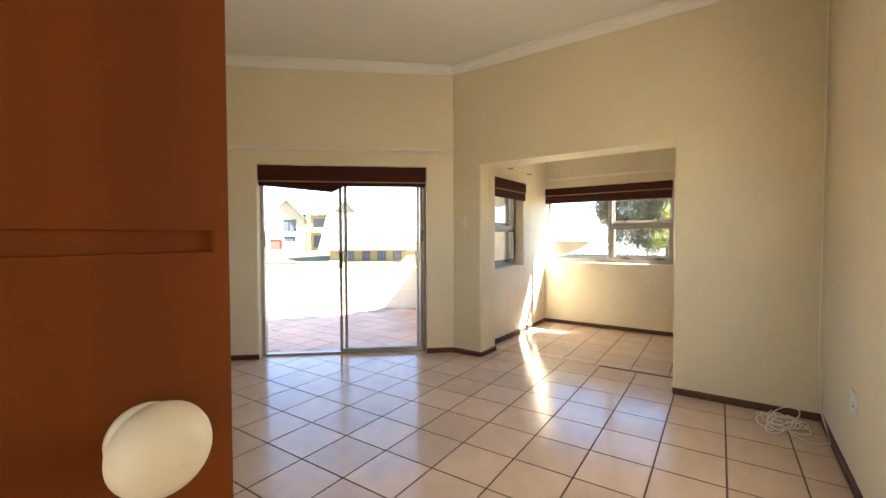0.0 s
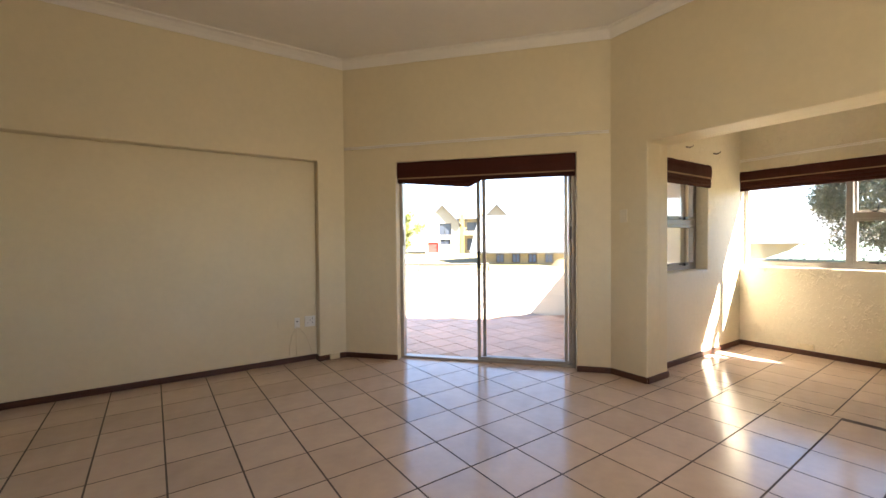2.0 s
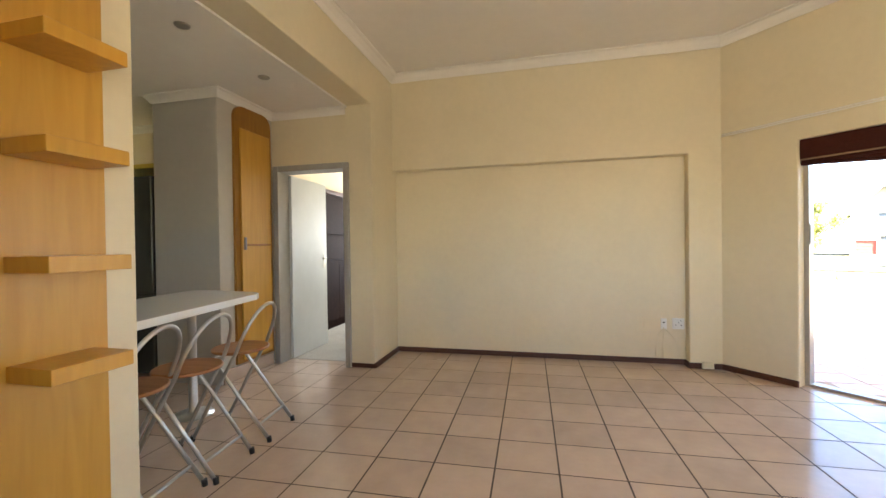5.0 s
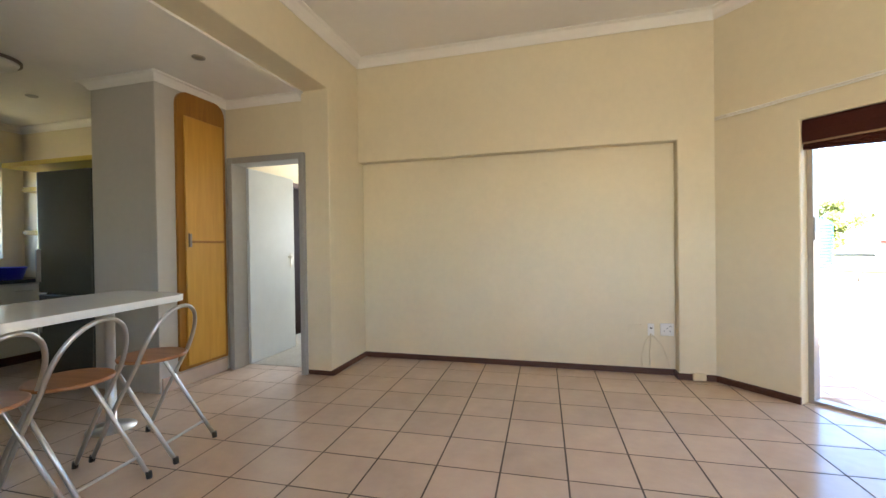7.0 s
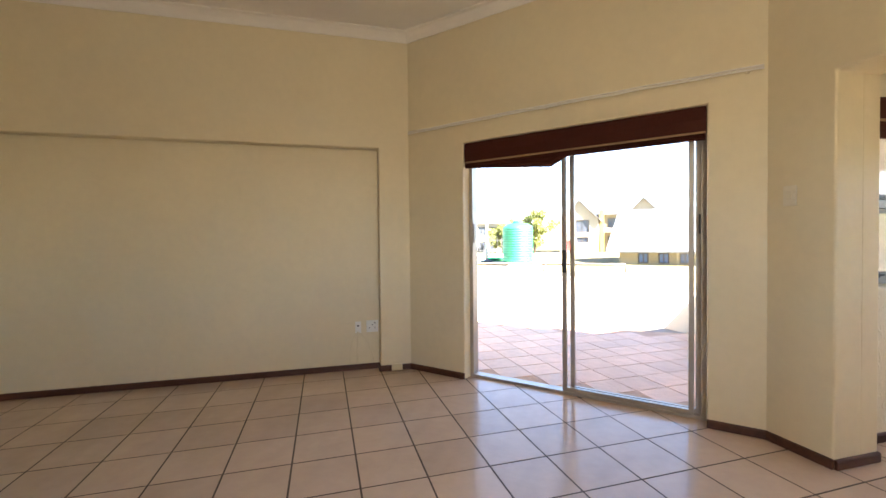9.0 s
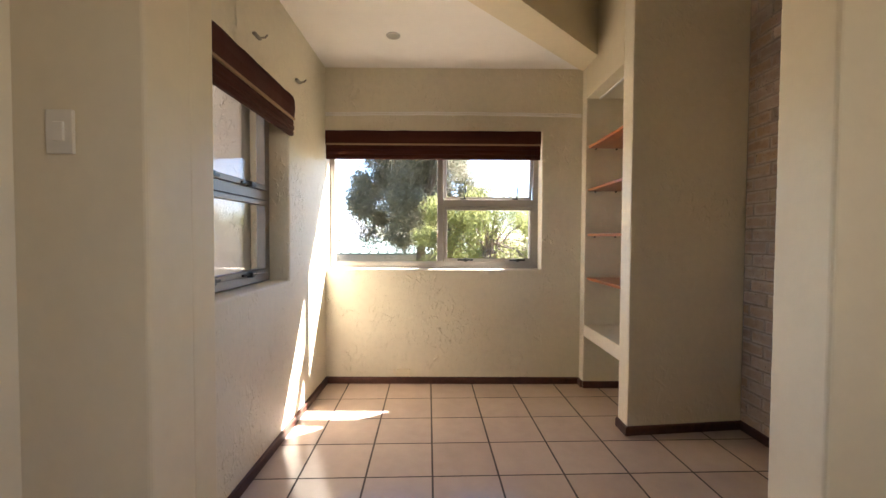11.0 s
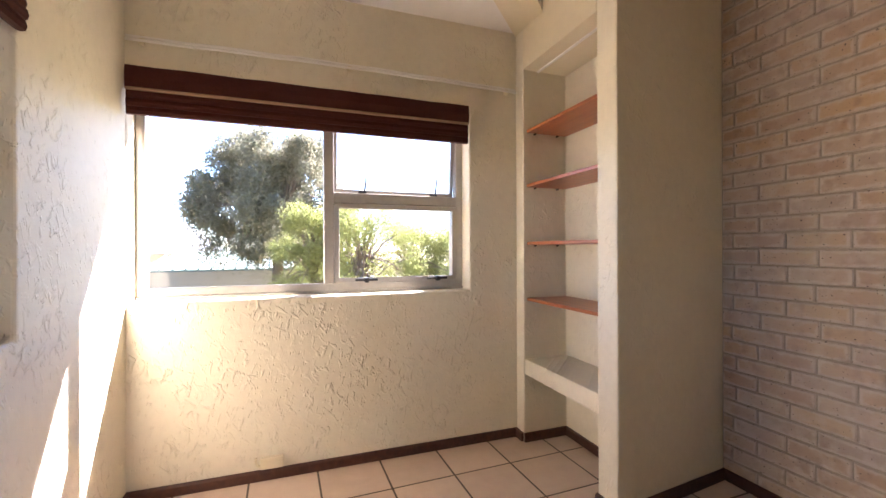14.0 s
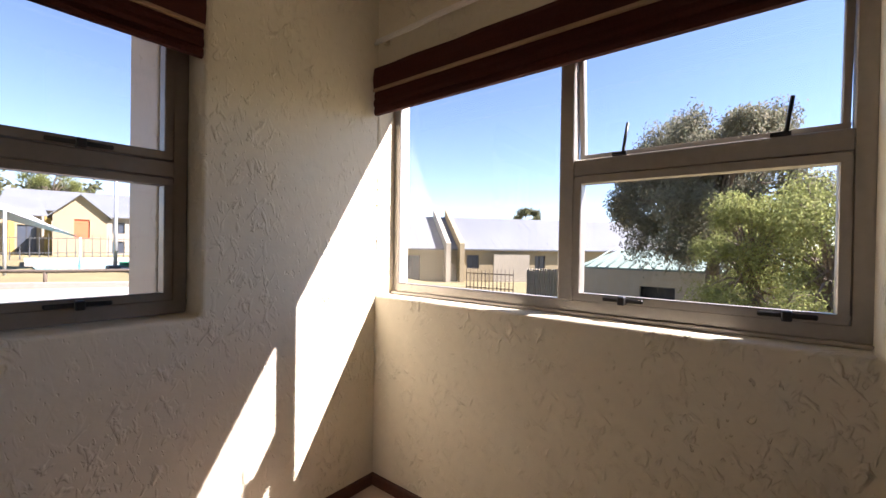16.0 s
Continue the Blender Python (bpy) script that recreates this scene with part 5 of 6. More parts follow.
# ---- entrance door, standing open ----
ed = thing("door_2", "red-brown stained wooden entrance door standing open", "door", Matrix.Translation((-0.60, 0.225, 0)) @ Matrix.Rotation(radians(-1.5), 4, 'Z'), kind="structure")
bm = bmesh.new()
box(bm, 0.0, -0.0402, 0.004, 0.8482, 0.0, 2.04)
part("leaf", bm, M_DOORWOOD, ed)
bm = bmesh.new()
_zs = [0.004]
for z in (0.33, 0.81, 1.291, 1.77):
    _zs += [z - 0.0036, z + 0.0036]
_zs.append(2.04)
for i in range(0, len(_zs), 2):
    box(bm, 0.0, -0.042, _zs[i], 0.843, -0.0404, _zs[i + 1])
box(bm, 0.843, -0.042, 0.004, 0.8482, -0.0404, 2.04)
part("face_panel", bm, M_DOORWOOD, ed)
bm = bmesh.new()
lathe(bm, [(0.020, 0.0), (0.020, 0.003), (0.010, 0.005), (0.010, 0.010), (0.018, 0.013), (0.0225, 0.017), (0.025, 0.021), (0.026, 0.025), (0.0255, 0.029), (0.024, 0.033), (0.0205, 0.038), (0.016, 0.041), (0.010, 0.043), (0.003, 0.044)], 48, Matrix.Translation((0.8225, -0.042, 1.2335)) @ Matrix.Rotation(radians(90), 4, 'X') @ Matrix.Scale(0.5, 4))
part("door_knob", bm, M_WALL, ed, "pale cream door knob")
bm = bmesh.new()
box(bm, 0.848, -0.034, 1.05, 0.8495, -0.008, 1.25)
part("latch_plate", bevelled(bm, 0.001), M_WHITE, ed)

# ---- display shelves on the wall stub ----
bm = bmesh.new()
box(bm, PX + 0.001, 0.45, 0.25, PX + 0.016, 1.365, 2.9)
ds = thing("shelf_panel", "orange varnished wooden backing panel on the wall stub", "panel")
part("board", bevelled(bm, 0.002), M_ORANGE, ds)
for z in (1.915, 1.56, 1.19, 0.845, 2.27):
    t = thing("display_shelf", "thick orange wooden floating shelf on the backing panel", "shelf", Matrix.Translation((PX + 0.016, 0, z)), group="display shelves")
    bm = bmesh.new()
    box(bm, 0.0, 1.05, -0.026, 0.19, 1.31, 0.026)
    part("board", bevelled(bm, 0.002), M_ORANGE, t)

# ---- passage door ----
bm = bmesh.new()
for a in ((-2.245, 0, -2.185, 2.09), (-1.437, 0, -1.385, 2.09), (-2.185, 2.03, -1.437, 2.09)):
    box(bm, a[0], 3.955, a[1], a[2], 4.17, a[3])
df = structure("door_frame", bevelled(bm, 0.004), M_FRAMEPAINT, "grey painted steel door frame", "door frame")
dl = thing("door_3", "pale grey painted passage door standing ajar", "door", Matrix.Translation((-2.175, 4.15, 0)) @ Matrix.Rotation(radians(90.5), 4, 'Z'), kind="structure")
bm = bmesh.new()
box(bm, 0, -0.02, 0.008, 0.76, 0.02, 2.02)
part("leaf", bevelled(bm, 0.003), M_DOORPAINT, dl)
for sd_ in (-1, 1):
    bm = bmesh.new()
    box(bm, 0.675, 0.020 * sd_ if sd_ > 0 else -0.026, 0.97, 0.715, 0.026 if sd_ > 0 else -0.020, 1.14)
    part("handle_plate", bevelled(bm, 0.002), M_CHROME, dl)
    bm = bmesh.new()
    tube(bm, [(0.695, 0.026 * sd_, 1.09), (0.695, 0.055 * sd_, 1.09), (0.68, 0.062 * sd_, 1.09), (0.59, 0.062 * sd_, 1.09)], 0.009, 8)
    part("door_handle", bm, M_CHROME, dl)
# dark wardrobe built against the passage wall, near-black to stand for its unlit inside
cb = thing("passage_cupboard", "dark brown wardrobe, its inside darkened for shade, standing against the passage wall", "wardrobe")
bm = bmesh.new()
for a in ((5.05, 0.0, 5.11, 2.07), (6.69, 0.0, 6.75, 2.07), (5.11, 2.01, 6.69, 2.07)):
    box(bm, -2.598, a[0], a[1], -2.50, a[2], a[3])
part("frame", bevelled(bm, 0.004), M_SKIRT, cb)
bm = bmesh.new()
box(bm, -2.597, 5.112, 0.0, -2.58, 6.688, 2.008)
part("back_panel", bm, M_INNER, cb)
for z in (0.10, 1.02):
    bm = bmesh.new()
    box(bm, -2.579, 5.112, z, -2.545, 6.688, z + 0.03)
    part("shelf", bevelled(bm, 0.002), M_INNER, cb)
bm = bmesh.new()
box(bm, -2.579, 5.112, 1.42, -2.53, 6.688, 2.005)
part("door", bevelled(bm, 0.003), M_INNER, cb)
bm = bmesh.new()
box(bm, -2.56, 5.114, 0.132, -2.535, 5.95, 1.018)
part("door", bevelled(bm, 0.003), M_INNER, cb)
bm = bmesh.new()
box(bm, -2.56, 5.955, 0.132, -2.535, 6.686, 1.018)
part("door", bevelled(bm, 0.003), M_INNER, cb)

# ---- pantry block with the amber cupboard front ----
# the wall cream, greyed and darkened to stand for shade in the kitchen
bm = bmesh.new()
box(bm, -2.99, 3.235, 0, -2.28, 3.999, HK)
structure("wall_pantry", bevelled(bm, 0.010, 3), material("cream wall paint greyed for shade", (0.50, 0.465, 0.41), rough=0.55, grain=0.02, scale=18, stain=0.03, bump=0.2, bump_scale=14, bump_dist=0.005), "cream plastered pantry block, its colour greyed for shade", "wall")
cu = thing("pantry_cupboard", "amber stained wooden pantry cupboard with a rounded top", "cupboard")
bm = bmesh.new()
_pts = [(3.41, 0.14), (3.945, 0.14), (3.945, 2.47)]
for i in range(7):
    a = radians(15 * i)
    _pts.append((3.825 + 0.12 * math.cos(a), 2.47 + 0.12 * math.sin(a)))
for i in range(7):
    a = radians(90 + 15 * i)
    _pts.append((3.53 + 0.12 * math.cos(a), 2.465 + 0.12 * math.sin(a)))
lo = [bm.verts.new((-2.281, y, z)) for y, z in _pts]
hi = [bm.verts.new((-2.255, y, z)) for y, z in _pts]
bm.faces.new(lo)
bm.faces.new(hi[::-1])
for i in range(len(_pts)):
    bm.faces.new((lo[i], hi[i], hi[(i + 1) % len(_pts)], lo[(i + 1) % len(_pts)]))
part("surround", bm, M_ORANGE_D, cu)
bm = bmesh.new()
box(bm, -2.254, 3.475, 0.17, -2.236, 3.90, 2.37)
dd = part("door", bevelled(bm, 0.003), M_ORANGE, cu)
bm = bmesh.new()
box(bm, -2.235, 3.49, 1.215, -2.215, 3.515, 1.335)
part("handle", bevelled(bm, 0.006, 2), M_ALU_D, dd, "dull metal pull handle")
bm = bmesh.new()
box(bm, -2.2365, 3.52, 1.252, -2.230, 3.898, 1.274)
part("rail", bevelled(bm, 0.002), M_ORANGE_D, dd, "darker amber rail")
bm = bmesh.new()
box(bm, -2.279, 3.25, 0.001, -2.262, 3.95, 0.125)
structure("plinth_tiles", bevelled(bm, 0.003), M_TILE, "beige tiled plinth below the pantry cupboard", "skirting")

# ---- kitchen: fridge, shelves, counter ----
fr = thing("fridge", "tall dark silver fridge freezer against the kitchen wall", "fridge", Matrix.Translation((-3.74, 3.28, 0)))
M_FRIDGE = material("dark silver fridge steel", (0.13, 0.13, 0.11), rough=0.22, metal=0.6, grain=0.03, stain=0.05)
bm = bmesh.new()
box(bm, 0, 0.05, 0.03, 0.68, 0.66, 1.92)
part("body", bevelled(bm, 0.012, 2), M_FRIDGE, fr)
for z0, z1 in ((0.05, 0.80), (0.815, 1.93)):
    bm = bmesh.new()
    box(bm, 0.002, -0.01, z0, 0.678, 0.049, z1)
    d_ = part("door", bevelled(bm, 0.014, 3), M_FRIDGE, fr)
    bm = bmesh.new()
    box(bm, 0.03, -0.045, z0 + 0.1 if z0 > 0.5 else z1 - 0.35, 0.05, -0.0105, z0 + 0.4 if z0 > 0.5 else z1 - 0.08)
    part("handle", bevelled(bm, 0.005, 2), M_ALU, d_)
bm = bmesh.new()
for x in (0.05, 0.6):
    for y in (0.1, 0.58):
        tube(bm, [(x, y, 0.0), (x, y, 0.035)], 0.02, 8)
part("foot", bm, M_BLACK, fr)
M_YSHELF = material("yellow painted shelf", (0.62, 0.45, 0.06), rough=0.45, grain=0.04)
for x0, x1, y0, z, l_ in ((-4.35, -3.0, 3.35, 2.02, "long"), (-4.25, -3.76, 3.45, 1.79, "short"), (-4.25, -3.76, 3.45, 1.36, "short")):
    t = thing("kitchen_shelf", l_ + " yellow painted shelf on the kitchen wall", "shelf", group="kitchen shelves")
    bm = bmesh.new()
    box(bm, x0, y0, z, x1, 3.998, z + 0.045)
    part("board", bevelled(bm, 0.004), M_YSHELF, t)
kc = thing("kitchen_counter", "kitchen counter with white doors and a dark worktop", "counter")
bm = bmesh.new()
box(bm, -5.19, 0.5, 0.1, -4.62, 3.94, 0.86)
part("carcass", bm, M_WHITE, kc)
bm = bmesh.new()
box(bm, -5.195, 0.48, 0.862, -4.58, 3.95, 0.90)
part("worktop", bevelled(bm, 0.004), M_DARK, kc, "dark worktop")
bm = bmesh.new()
box(bm, -5.19, 0.52, 0.0, -4.67, 3.93, 0.098)
part("plinth", bm, M_SKIRT, kc)
for i in range(6):
    y0 = 0.52 + i * 0.57
    bm = bmesh.new()
    box(bm, -4.619, y0, 0.12, -4.60, y0 + 0.555, 0.845)
    dr_ = part("door", bevelled(bm, 0.003), M_WHITE_TOP, kc)
    bm = bmesh.new()
    tube(bm, [(-4.60, y0 + 0.20, 0.78), (-4.575, y0 + 0.21, 0.78), (-4.575, y0 + 0.34, 0.78), (-4.60, y0 + 0.35, 0.78)], 0.006, 6)
    part("handle", bm, M_CHROME, dr_)
bs = thing("basin", "blue plastic washing-up basin on the counter", "basin", Matrix.Translation((-4.86, 3.60, 0.90)))
bm = bmesh.new()
lathe(bm, [(0.16, 0.0), (0.20, 0.12), (0.215, 0.13), (0.20, 0.125), (0.15, 0.015)], 24)
part("bowl", bm, material("blue plastic", (0.02, 0.03, 0.45), rough=0.35), bs)
# kitchen window
_mk, _lk = along((-5.32, 3.795), (-5.32, 2.655))
kw = thing("window_3", "white framed kitchen window", "window", kind="structure")
ring_frame("window_frame", _mk, 0.005, 1.135, 1.125, 2.115, -0.05, 0.0, 0.05, M_WHITE, kw)
bm = bmesh.new()
box(bm, 0.55, -0.05, 1.17, 0.59, 0.0, 2.07)
bmesh.ops.transform(bm, matrix=_mk, verts=bm.verts)
part("mullion", bm, M_WHITE, kw)
pane(_mk, 0.05, 0.56, 1.17, 2.07, -0.025, kw)
pane(_mk, 0.58, 1.09, 1.17, 2.07, -0.025, kw)
tree("tree", -8.6, 6.0, -0.15, 4.5, 2.0, 0.5, M_LEAF_L, 6000, 0.11, 61, "leafy garden tree outside the kitchen window", 0.2, 26)
tree("tree", -8.2, 3.6, -0.15, 4.2, 1.9, 0.5, M_LEAF_M, 6000, 0.11, 62, "leafy green tree outside the kitchen window", 0.2, 26)
# unseen window frames, added in the plain walls round the fill lamps
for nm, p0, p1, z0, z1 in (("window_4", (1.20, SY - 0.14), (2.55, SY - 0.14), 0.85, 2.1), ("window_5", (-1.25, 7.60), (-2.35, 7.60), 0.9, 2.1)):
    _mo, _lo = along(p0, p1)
    ow = thing(nm, "added unseen aluminium window frame round a fill lamp", "window", kind="structure")
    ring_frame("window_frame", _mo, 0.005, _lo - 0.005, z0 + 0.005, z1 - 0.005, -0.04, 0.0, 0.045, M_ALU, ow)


# ---- breakfast table and folding chairs ----
tb = thing("breakfast_table", "white laminate breakfast table on chrome legs", "table")
bm = bmesh.new()
_tp = [(-1.29, 1.505), (-1.505, 2.72), (-1.55, 2.80), (-1.63, 2.84), (-2.12, 2.92), (-2.20, 2.90), (-2.23, 2.82), (-2.02, 1.505)]
prism(bm, _tp, 0.855, 0.898)
part("tabletop", bevelled(bm, 0.004, 2), M_WHITE_TOP, tb)
for x, y in ((-2.02, 2.66), (-1.80, 1.75)):
    bm = bmesh.new()
    lathe(bm, [(0.14, 0.0), (0.14, 0.008), (0.045, 0.02), (0.03, 0.03), (0.03, 0.835), (0.07, 0.845), (0.07, 0.854)], 20, Matrix.Translation((x, y, 0)))
    part("leg", bm, M_CHROME, tb)

M_SEAT = wood("honey brown seat wood", (0.38, 0.17, 0.06), (0.28, 0.11, 0.035), 0.35)


def folding_chair(m):
    """Chrome tube folding chair: an oval hoop that runs down into the front legs, crossed back legs, a round wooden seat. It faces -x."""
    t = thing("folding_chair", "folding chair of silver tube with a round wooden seat", "chair", m, group="chairs at the breakfast table")
    r, w = 0.0115, 0.19
    hoop = []
    for i in range(25):
        a = math.pi * i / 24
        z = 0.56 + 0.30 * math.sin(a) ** 0.8
        hoop.append((0.06 + (z - 0.56) * 0.42, -w * math.cos(a) * (1 - 0.0 * z), z))
    bm = bmesh.new()
    tube(bm, [(-0.24, -w, 0.01), (-0.09, -w, 0.30)] + hoop + [(-0.09, w, 0.30), (-0.24, w, 0.01)], r, 10)
    part("front_frame", bm, M_CHROME, t)
    bm = bmesh.new()
    tube(bm, [(0.26, -w + 0.03, 0.01), (-0.10, -w + 0.03, 0.50), (-0.13, -w + 0.06, 0.525), (-0.13, w - 0.06, 0.525), (-0.10, w - 0.03, 0.50), (0.26, w - 0.03, 0.01)], r, 10)
    part("back_frame", bm, M_CHROME, t)
    bm = bmesh.new()
    tube(bm, [(0.19, -w + 0.03, 0.105), (0.19, w - 0.03, 0.105)], 0.008, 8)
    part("stretcher", bm, M_CHROME, t)
    bm = bmesh.new()
    lathe(bm, [(0.165, 0.0), (0.178, 0.004), (0.180, 0.016), (0.172, 0.022)], 32, Matrix.Translation((-0.02, 0, 0.545)))
    part("seat", bm, M_SEAT, t)
    for x, y in ((-0.24, -w), (-0.24, w), (0.26, -w + 0.03), (0.26, w - 0.03)):
        bm = bmesh.new()
        tube(bm, [(x, y, 0.0), (x * 0.985, y, 0.035)], 0.015, 8)
        part("rubber_foot", bm, M_BLACK, t)
    return t


_ch = folding_chair(Matrix.Translation((-1.46, 2.52, 0)) @ Matrix.Rotation(radians(8), 4, 'Z'))
copy_thing(_ch, Matrix.Translation((-1.43, 2.06, 0)) @ Matrix.Rotation(radians(6), 4, 'Z'))
copy_thing(_ch, Matrix.Translation((-1.43, 1.70, 0)) @ Matrix.Rotation(radians(10), 4, 'Z'))


# ---- ceiling lamps, switched off ----
def downlight(x, y, z):
    t = thing("downlight", "small recessed metal downlight, switched off", "downlight", Matrix.Translation((x, y, z)), group="downlights")
    bm = bmesh.new()
    lathe(bm, [(0.034, -0.008), (0.044, -0.008), (0.047, -0.003), (0.047, -0.0005), (0.034, -0.0005)], 24)
    part("rim", bm, M_ALU, t)
    bm = bmesh.new()
    lathe(bm, [(0.004, -0.005), (0.032, -0.0045), (0.033, -0.001)], 20)
    part("bulb", bm, M_DARK, t)


for x, y in ((-1.71, 3.12), (-1.68, 2.29), (-3.82, 3.30), (-1.72, 1.4), (-3.0, 1.6)):
    downlight(x, y, HK)
downlight(5.70, 1.80, HS)
dm = thing("ceiling_lamp", "round frosted kitchen ceiling lamp, switched off", "ceiling lamp", Matrix.Translation((-3.2, 2.67, HK)))
bm = bmesh.new()
lathe(bm, [(0.02, -0.085), (0.10, -0.075), (0.16, -0.045), (0.175, -0.02)], 28)
part("shade", bm, M_WHITE, dm)
bm = bmesh.new()
lathe(bm, [(0.19, -0.022), (0.19, -0.001)], 28)
part("base", bm, M_ALU_D, dm)

# ---- loose white cable on the floor, and the aerial lead in the alcove ----
cl = thing("cable_coil", "tangled coil of white cable lying on the tiles", "cable", Matrix.Translation((3.80, -0.28, 0.0)))
rc = random.Random(11)
for k in range(6):
    bm = bmesh.new()
    pts = []
    ph, cx, cy = rc.uniform(0, 6), rc.uniform(-0.10, 0.08), rc.uniform(-0.02, 0.08)
    ra, rb_, tilt = rc.uniform(0.11, 0.20), rc.uniform(0.05, 0.11), rc.uniform(-0.7, 0.7)
    for i in range(44 if k % 2 else 30):
        a = ph + i * 0.22
        w = 1 + 0.22 * math.sin(i * 0.31 + k * 2.1)
        u, v = ra * w * math.cos(a), rb_ * w * math.sin(a)
        pts.append((cx + u * math.cos(tilt) - v * math.sin(tilt), cy + u * math.sin(tilt) + v * math.cos(tilt), 0.006 + 0.045 * max(0.0, math.sin(a * 0.5 + k)) ** 2 + 0.004 * k))
    tube(bm, pts, 0.0035, 6)
    part("loop", bm, M_WHITE, cl)
bm = bmesh.new()
tube(bm, [(-0.15, 0.0, 0.01), (-0.25, -0.1, 0.006), (-0.22, -0.19, 0.02), (-0.10, -0.195, 0.03), (0.1, -0.185, 0.10), (0.19, -0.18, 0.45), (0.20, -0.185, 1.2), (0.205, -0.19, 3.0)], 0.0035, 6)
part("lead", bm, M_WHITE, cl)
al = thing("aerial_lead", "thin cream aerial leads hanging below the alcove socket", "cable")
for pts in ([(1.713, 4.69, 0.37), (1.66, 4.68, 0.30), (1.63, 4.69, 0.15), (1.635, 4.685, 0.075)], [(1.72, 4.69, 0.36), (1.80, 4.685, 0.27), (1.84, 4.69, 0.16), (1.86, 4.685, 0.08)], [(1.71, 4.69, 0.36), (1.70, 4.69, 0.2), (1.70, 4.686, 0.075)]):
    bm = bmesh.new()
    tube(bm, pts, 0.0035, 6)
    part("lead", bm, M_WALL, al)

# ---- the floor's tiles, the nearest as pieces of their own ----
floor_ob = bpy.data.objects["floor"]
LIV = [(-0.75, -0.6), (4.1, -0.6), (4.1, 2.60), (2.26, 4.62), (2.26, 4.72), (-1.2, 4.72), (-1.2, 4.1), (-5.3, 4.1), (-5.3, 0.0), (-0.75, 0.0)]
SUNR = [(4.1, -0.45), (6.3, -0.45), (6.3, 2.5), (4.1, 2.5)]
_full = tile_mesh("tile", TS - 2 * G, TS - 2 * G, M_TILE)
_made = 0
_rest = bmesh.new()
_rot = Matrix.Rotation(radians(1.5), 4, 'Z')      # the grid lies slightly askew
TX0, TY0 = 0.3134, 0.3121
_cells = []
for i in range(-18, 14):
    for j in range(-8, 16):
        x0, y0 = TX0 + i * TS, TY0 + j * TS
        c = _rot @ Vector((x0 + TS / 2, y0 + TS / 2, 0))
        corners = [_rot @ Vector((x0 + a * TS, y0 + b * TS, 0)) for a in (0.03, 0.97) for b in (0.03, 0.97)]
        hits = sum(inside(p.x, p.y, LIV) or (4.0 < p.x < 4.415 and 0.3 < p.y < 2.45) for p in corners)
        if hits:
            _cells.append(((c.x, c.y), TS, TS, hits == 4, _rot))
TP = 0.33
_small = tile_mesh("tile", TP - 2 * G, TP - 2 * G, M_TILE)
_rot2 = Matrix.Rotation(radians(1.7), 4, 'Z')
_node = Vector((5.27, 1.195, 0))                  # a tile corner of the sunroom grid
for i in range(-3, 4):
    for j in range(-6, 5):
        x0, y0 = i * TP, j * TP
        x1 = x0 + TP
        x0 = max(x0, 4.455 - _node.x)
        if x1 - x0 > 0.03 and any(inside(q.x, q.y, SUNR) for q in (_node + _rot2 @ Vector((x0 + a * (x1 - x0), y0 + b * TP, 0)) for a in (0.05, 0.95) for b in (0.05, 0.95))):
            c = _node + _rot2 @ Vector(((x0 + x1) / 2, y0 + TP / 2, 0))
            _cells.append(((c.x, c.y), x1 - x0, TP, True, _rot2))
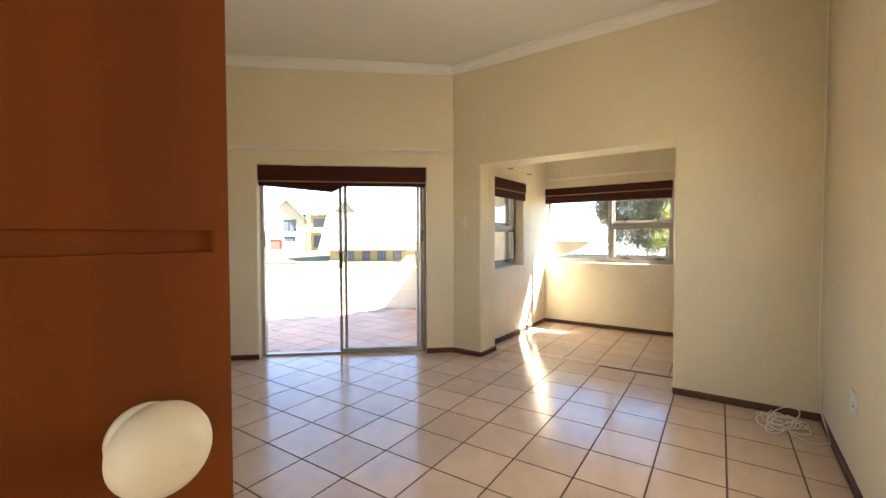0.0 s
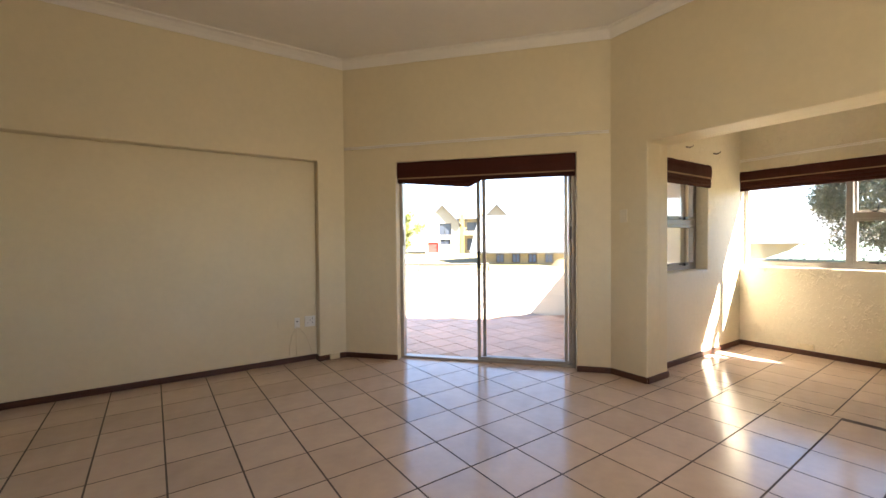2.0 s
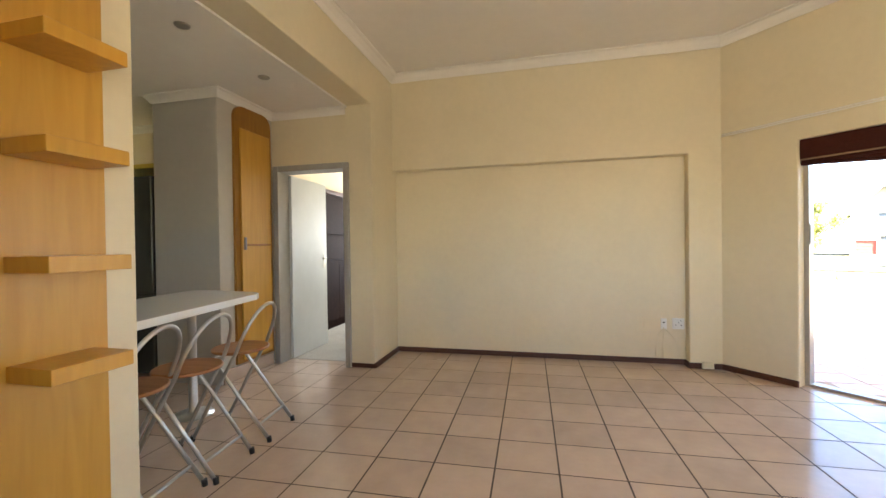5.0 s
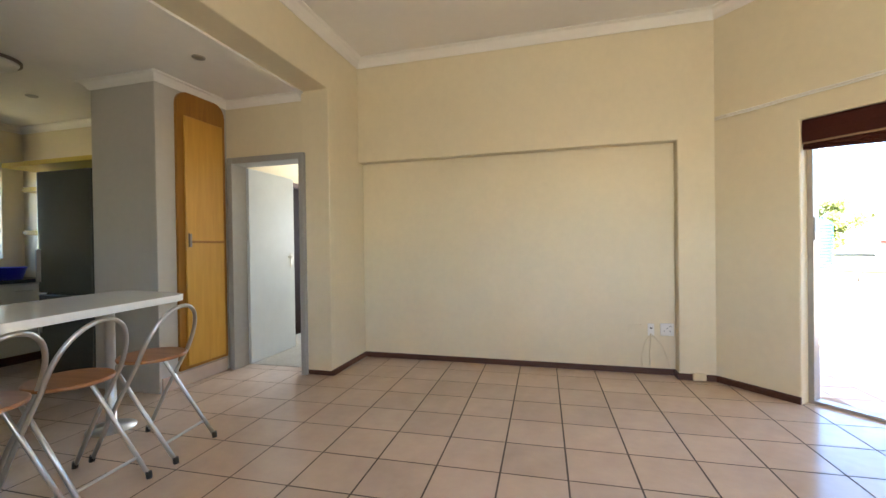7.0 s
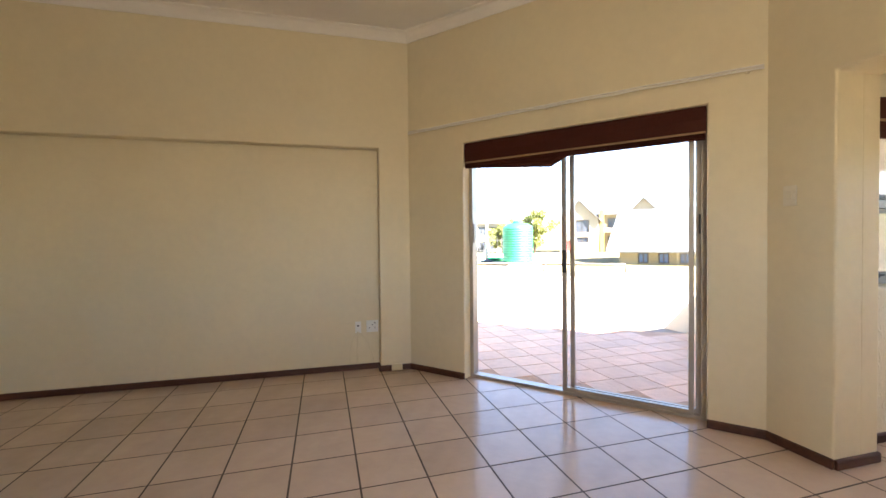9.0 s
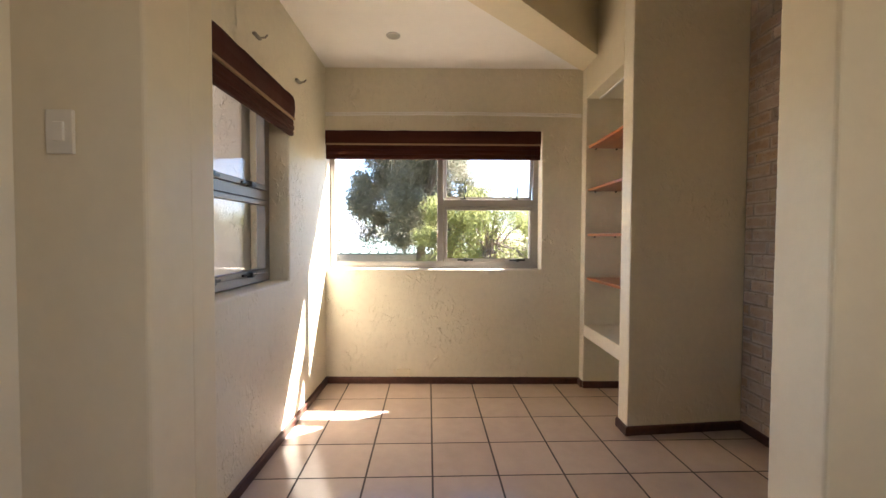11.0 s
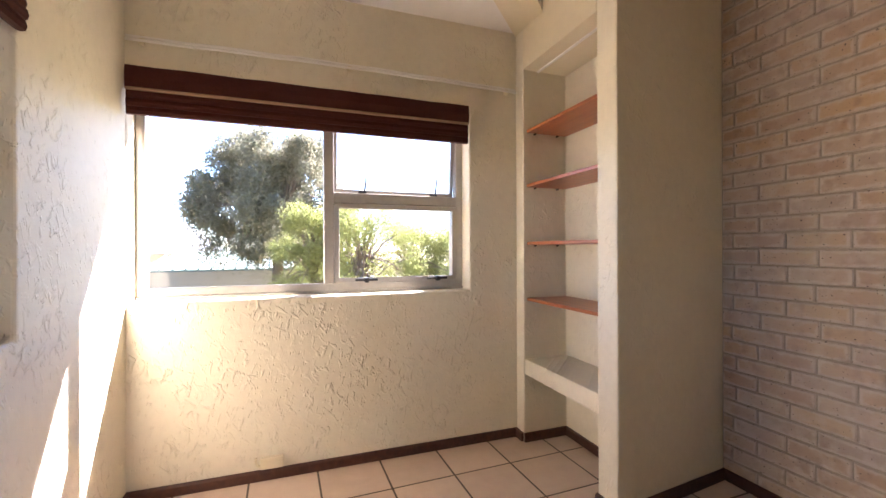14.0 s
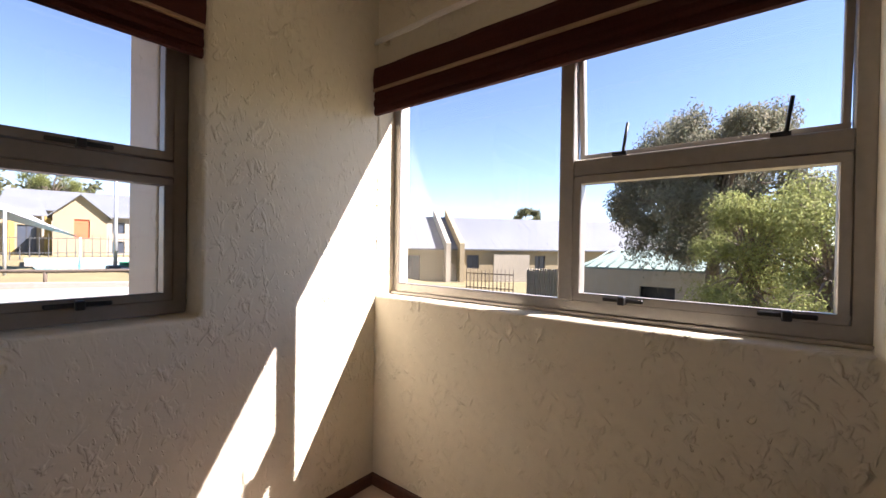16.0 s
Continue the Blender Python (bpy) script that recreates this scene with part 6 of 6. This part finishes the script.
for (cx, cy), w, d, whole, turn in _cells:
    _at = Matrix.Translation((cx, cy, 0)) @ turn
    if whole and cx > -0.5 and cy < 4.4 and min(abs(w - TS), abs(w - TP)) < 1e-6 and _made < 300:
        ob = new("tile", _full if abs(w - TS) < 1e-6 else _small)
        ob.matrix_basis = Matrix.Translation((0, 0, random.uniform(-0.0002, 0.0002))) @ _at
        ob.parent = floor_ob
        _made += 1
    elif whole or cx < 1.9:
        box(_rest, -w / 2 + G, -d / 2 + G, -0.010, w / 2 - G, d / 2 - G, 0.0, _at)
    else:
        one = bmesh.new()
        box(one, -w / 2 + G, -d / 2 + G, -0.010, w / 2 - G, d / 2 - G, 0.0, _at)
        n2 = Vector((-(A[1] - B[1]), A[0] - B[0], 0)).normalized()
        if n2.x < 0:
            n2 = -n2
        bmesh.ops.bisect_plane(one, geom=one.verts[:] + one.edges[:] + one.faces[:], plane_co=Vector((B[0], B[1], 0)) + n2 * 0.17, plane_no=n2, clear_outer=True)
        bmesh.ops.bisect_plane(one, geom=one.verts[:] + one.edges[:] + one.faces[:], plane_co=(4.447, 1.2, 0), plane_no=(math.cos(radians(1.7)), math.sin(radians(1.7)), 0), clear_outer=True)
        tmp = bpy.data.meshes.new("tmp")
        one.to_mesh(tmp)
        one.free()
        _rest.from_mesh(tmp)
        bpy.data.meshes.remove(tmp)
part("tile_rest", _rest, M_TILE, floor_ob)["kind"] = "stuff"

# ---- the brick wall's bricks ----
BL, BH, BJ = 0.234, 0.0755, 0.0065
_bm_meshes = []
for k in range(4):
    rb = random.Random(k)
    bm = bmesh.new()
    vs = box(bm, -(BL - BJ) / 2, 0, -(BH - BJ) / 2, (BL - BJ) / 2, 0.008, (BH - BJ) / 2)
    for v in vs:
        v.co += Vector((rb.uniform(-1, 1) * 0.0012, 0, rb.uniform(-1, 1) * 0.0012))
    bmesh.ops.bevel(bm, geom=[e for e in bm.edges if all(v.co.y > 0.007 for v in e.verts)], offset=0.004, segments=1, affect='EDGES')
    me = bpy.data.meshes.new("brick")
    bm.to_mesh(me)
    bm.free()
    me.materials.append(M_BRICK)
    _bm_meshes.append(me)
brick_wall = bpy.data.objects["wall_brick"]
for r in range(int(H / BH)):
    zc = 0.034 + (r + 0.5) * BH
    off = 4.572 + (0.5 * BL if r % 2 else 0.0) + random.uniform(-0.012, 0.012)
    for k in range(-3, 5):
        xc = off + (k + 0.5) * BL
        lo, hi = max(xc - BL / 2, 4.222), min(xc + BL / 2, 5.452)
        if hi - lo < 0.03 or zc + BH / 2 > H:
            continue
        ob = new("brick", random.choice(_bm_meshes))
        ob.location = ((lo + hi) / 2, BRICK_Y - 0.0075 + random.uniform(0, 0.002), zc)
        ob.scale = ((hi - lo - BJ) / (BL - BJ), 1, 1)
        ob.rotation_euler = (0, random.uniform(-0.008, 0.008), 0)
        ob.parent = brick_wall
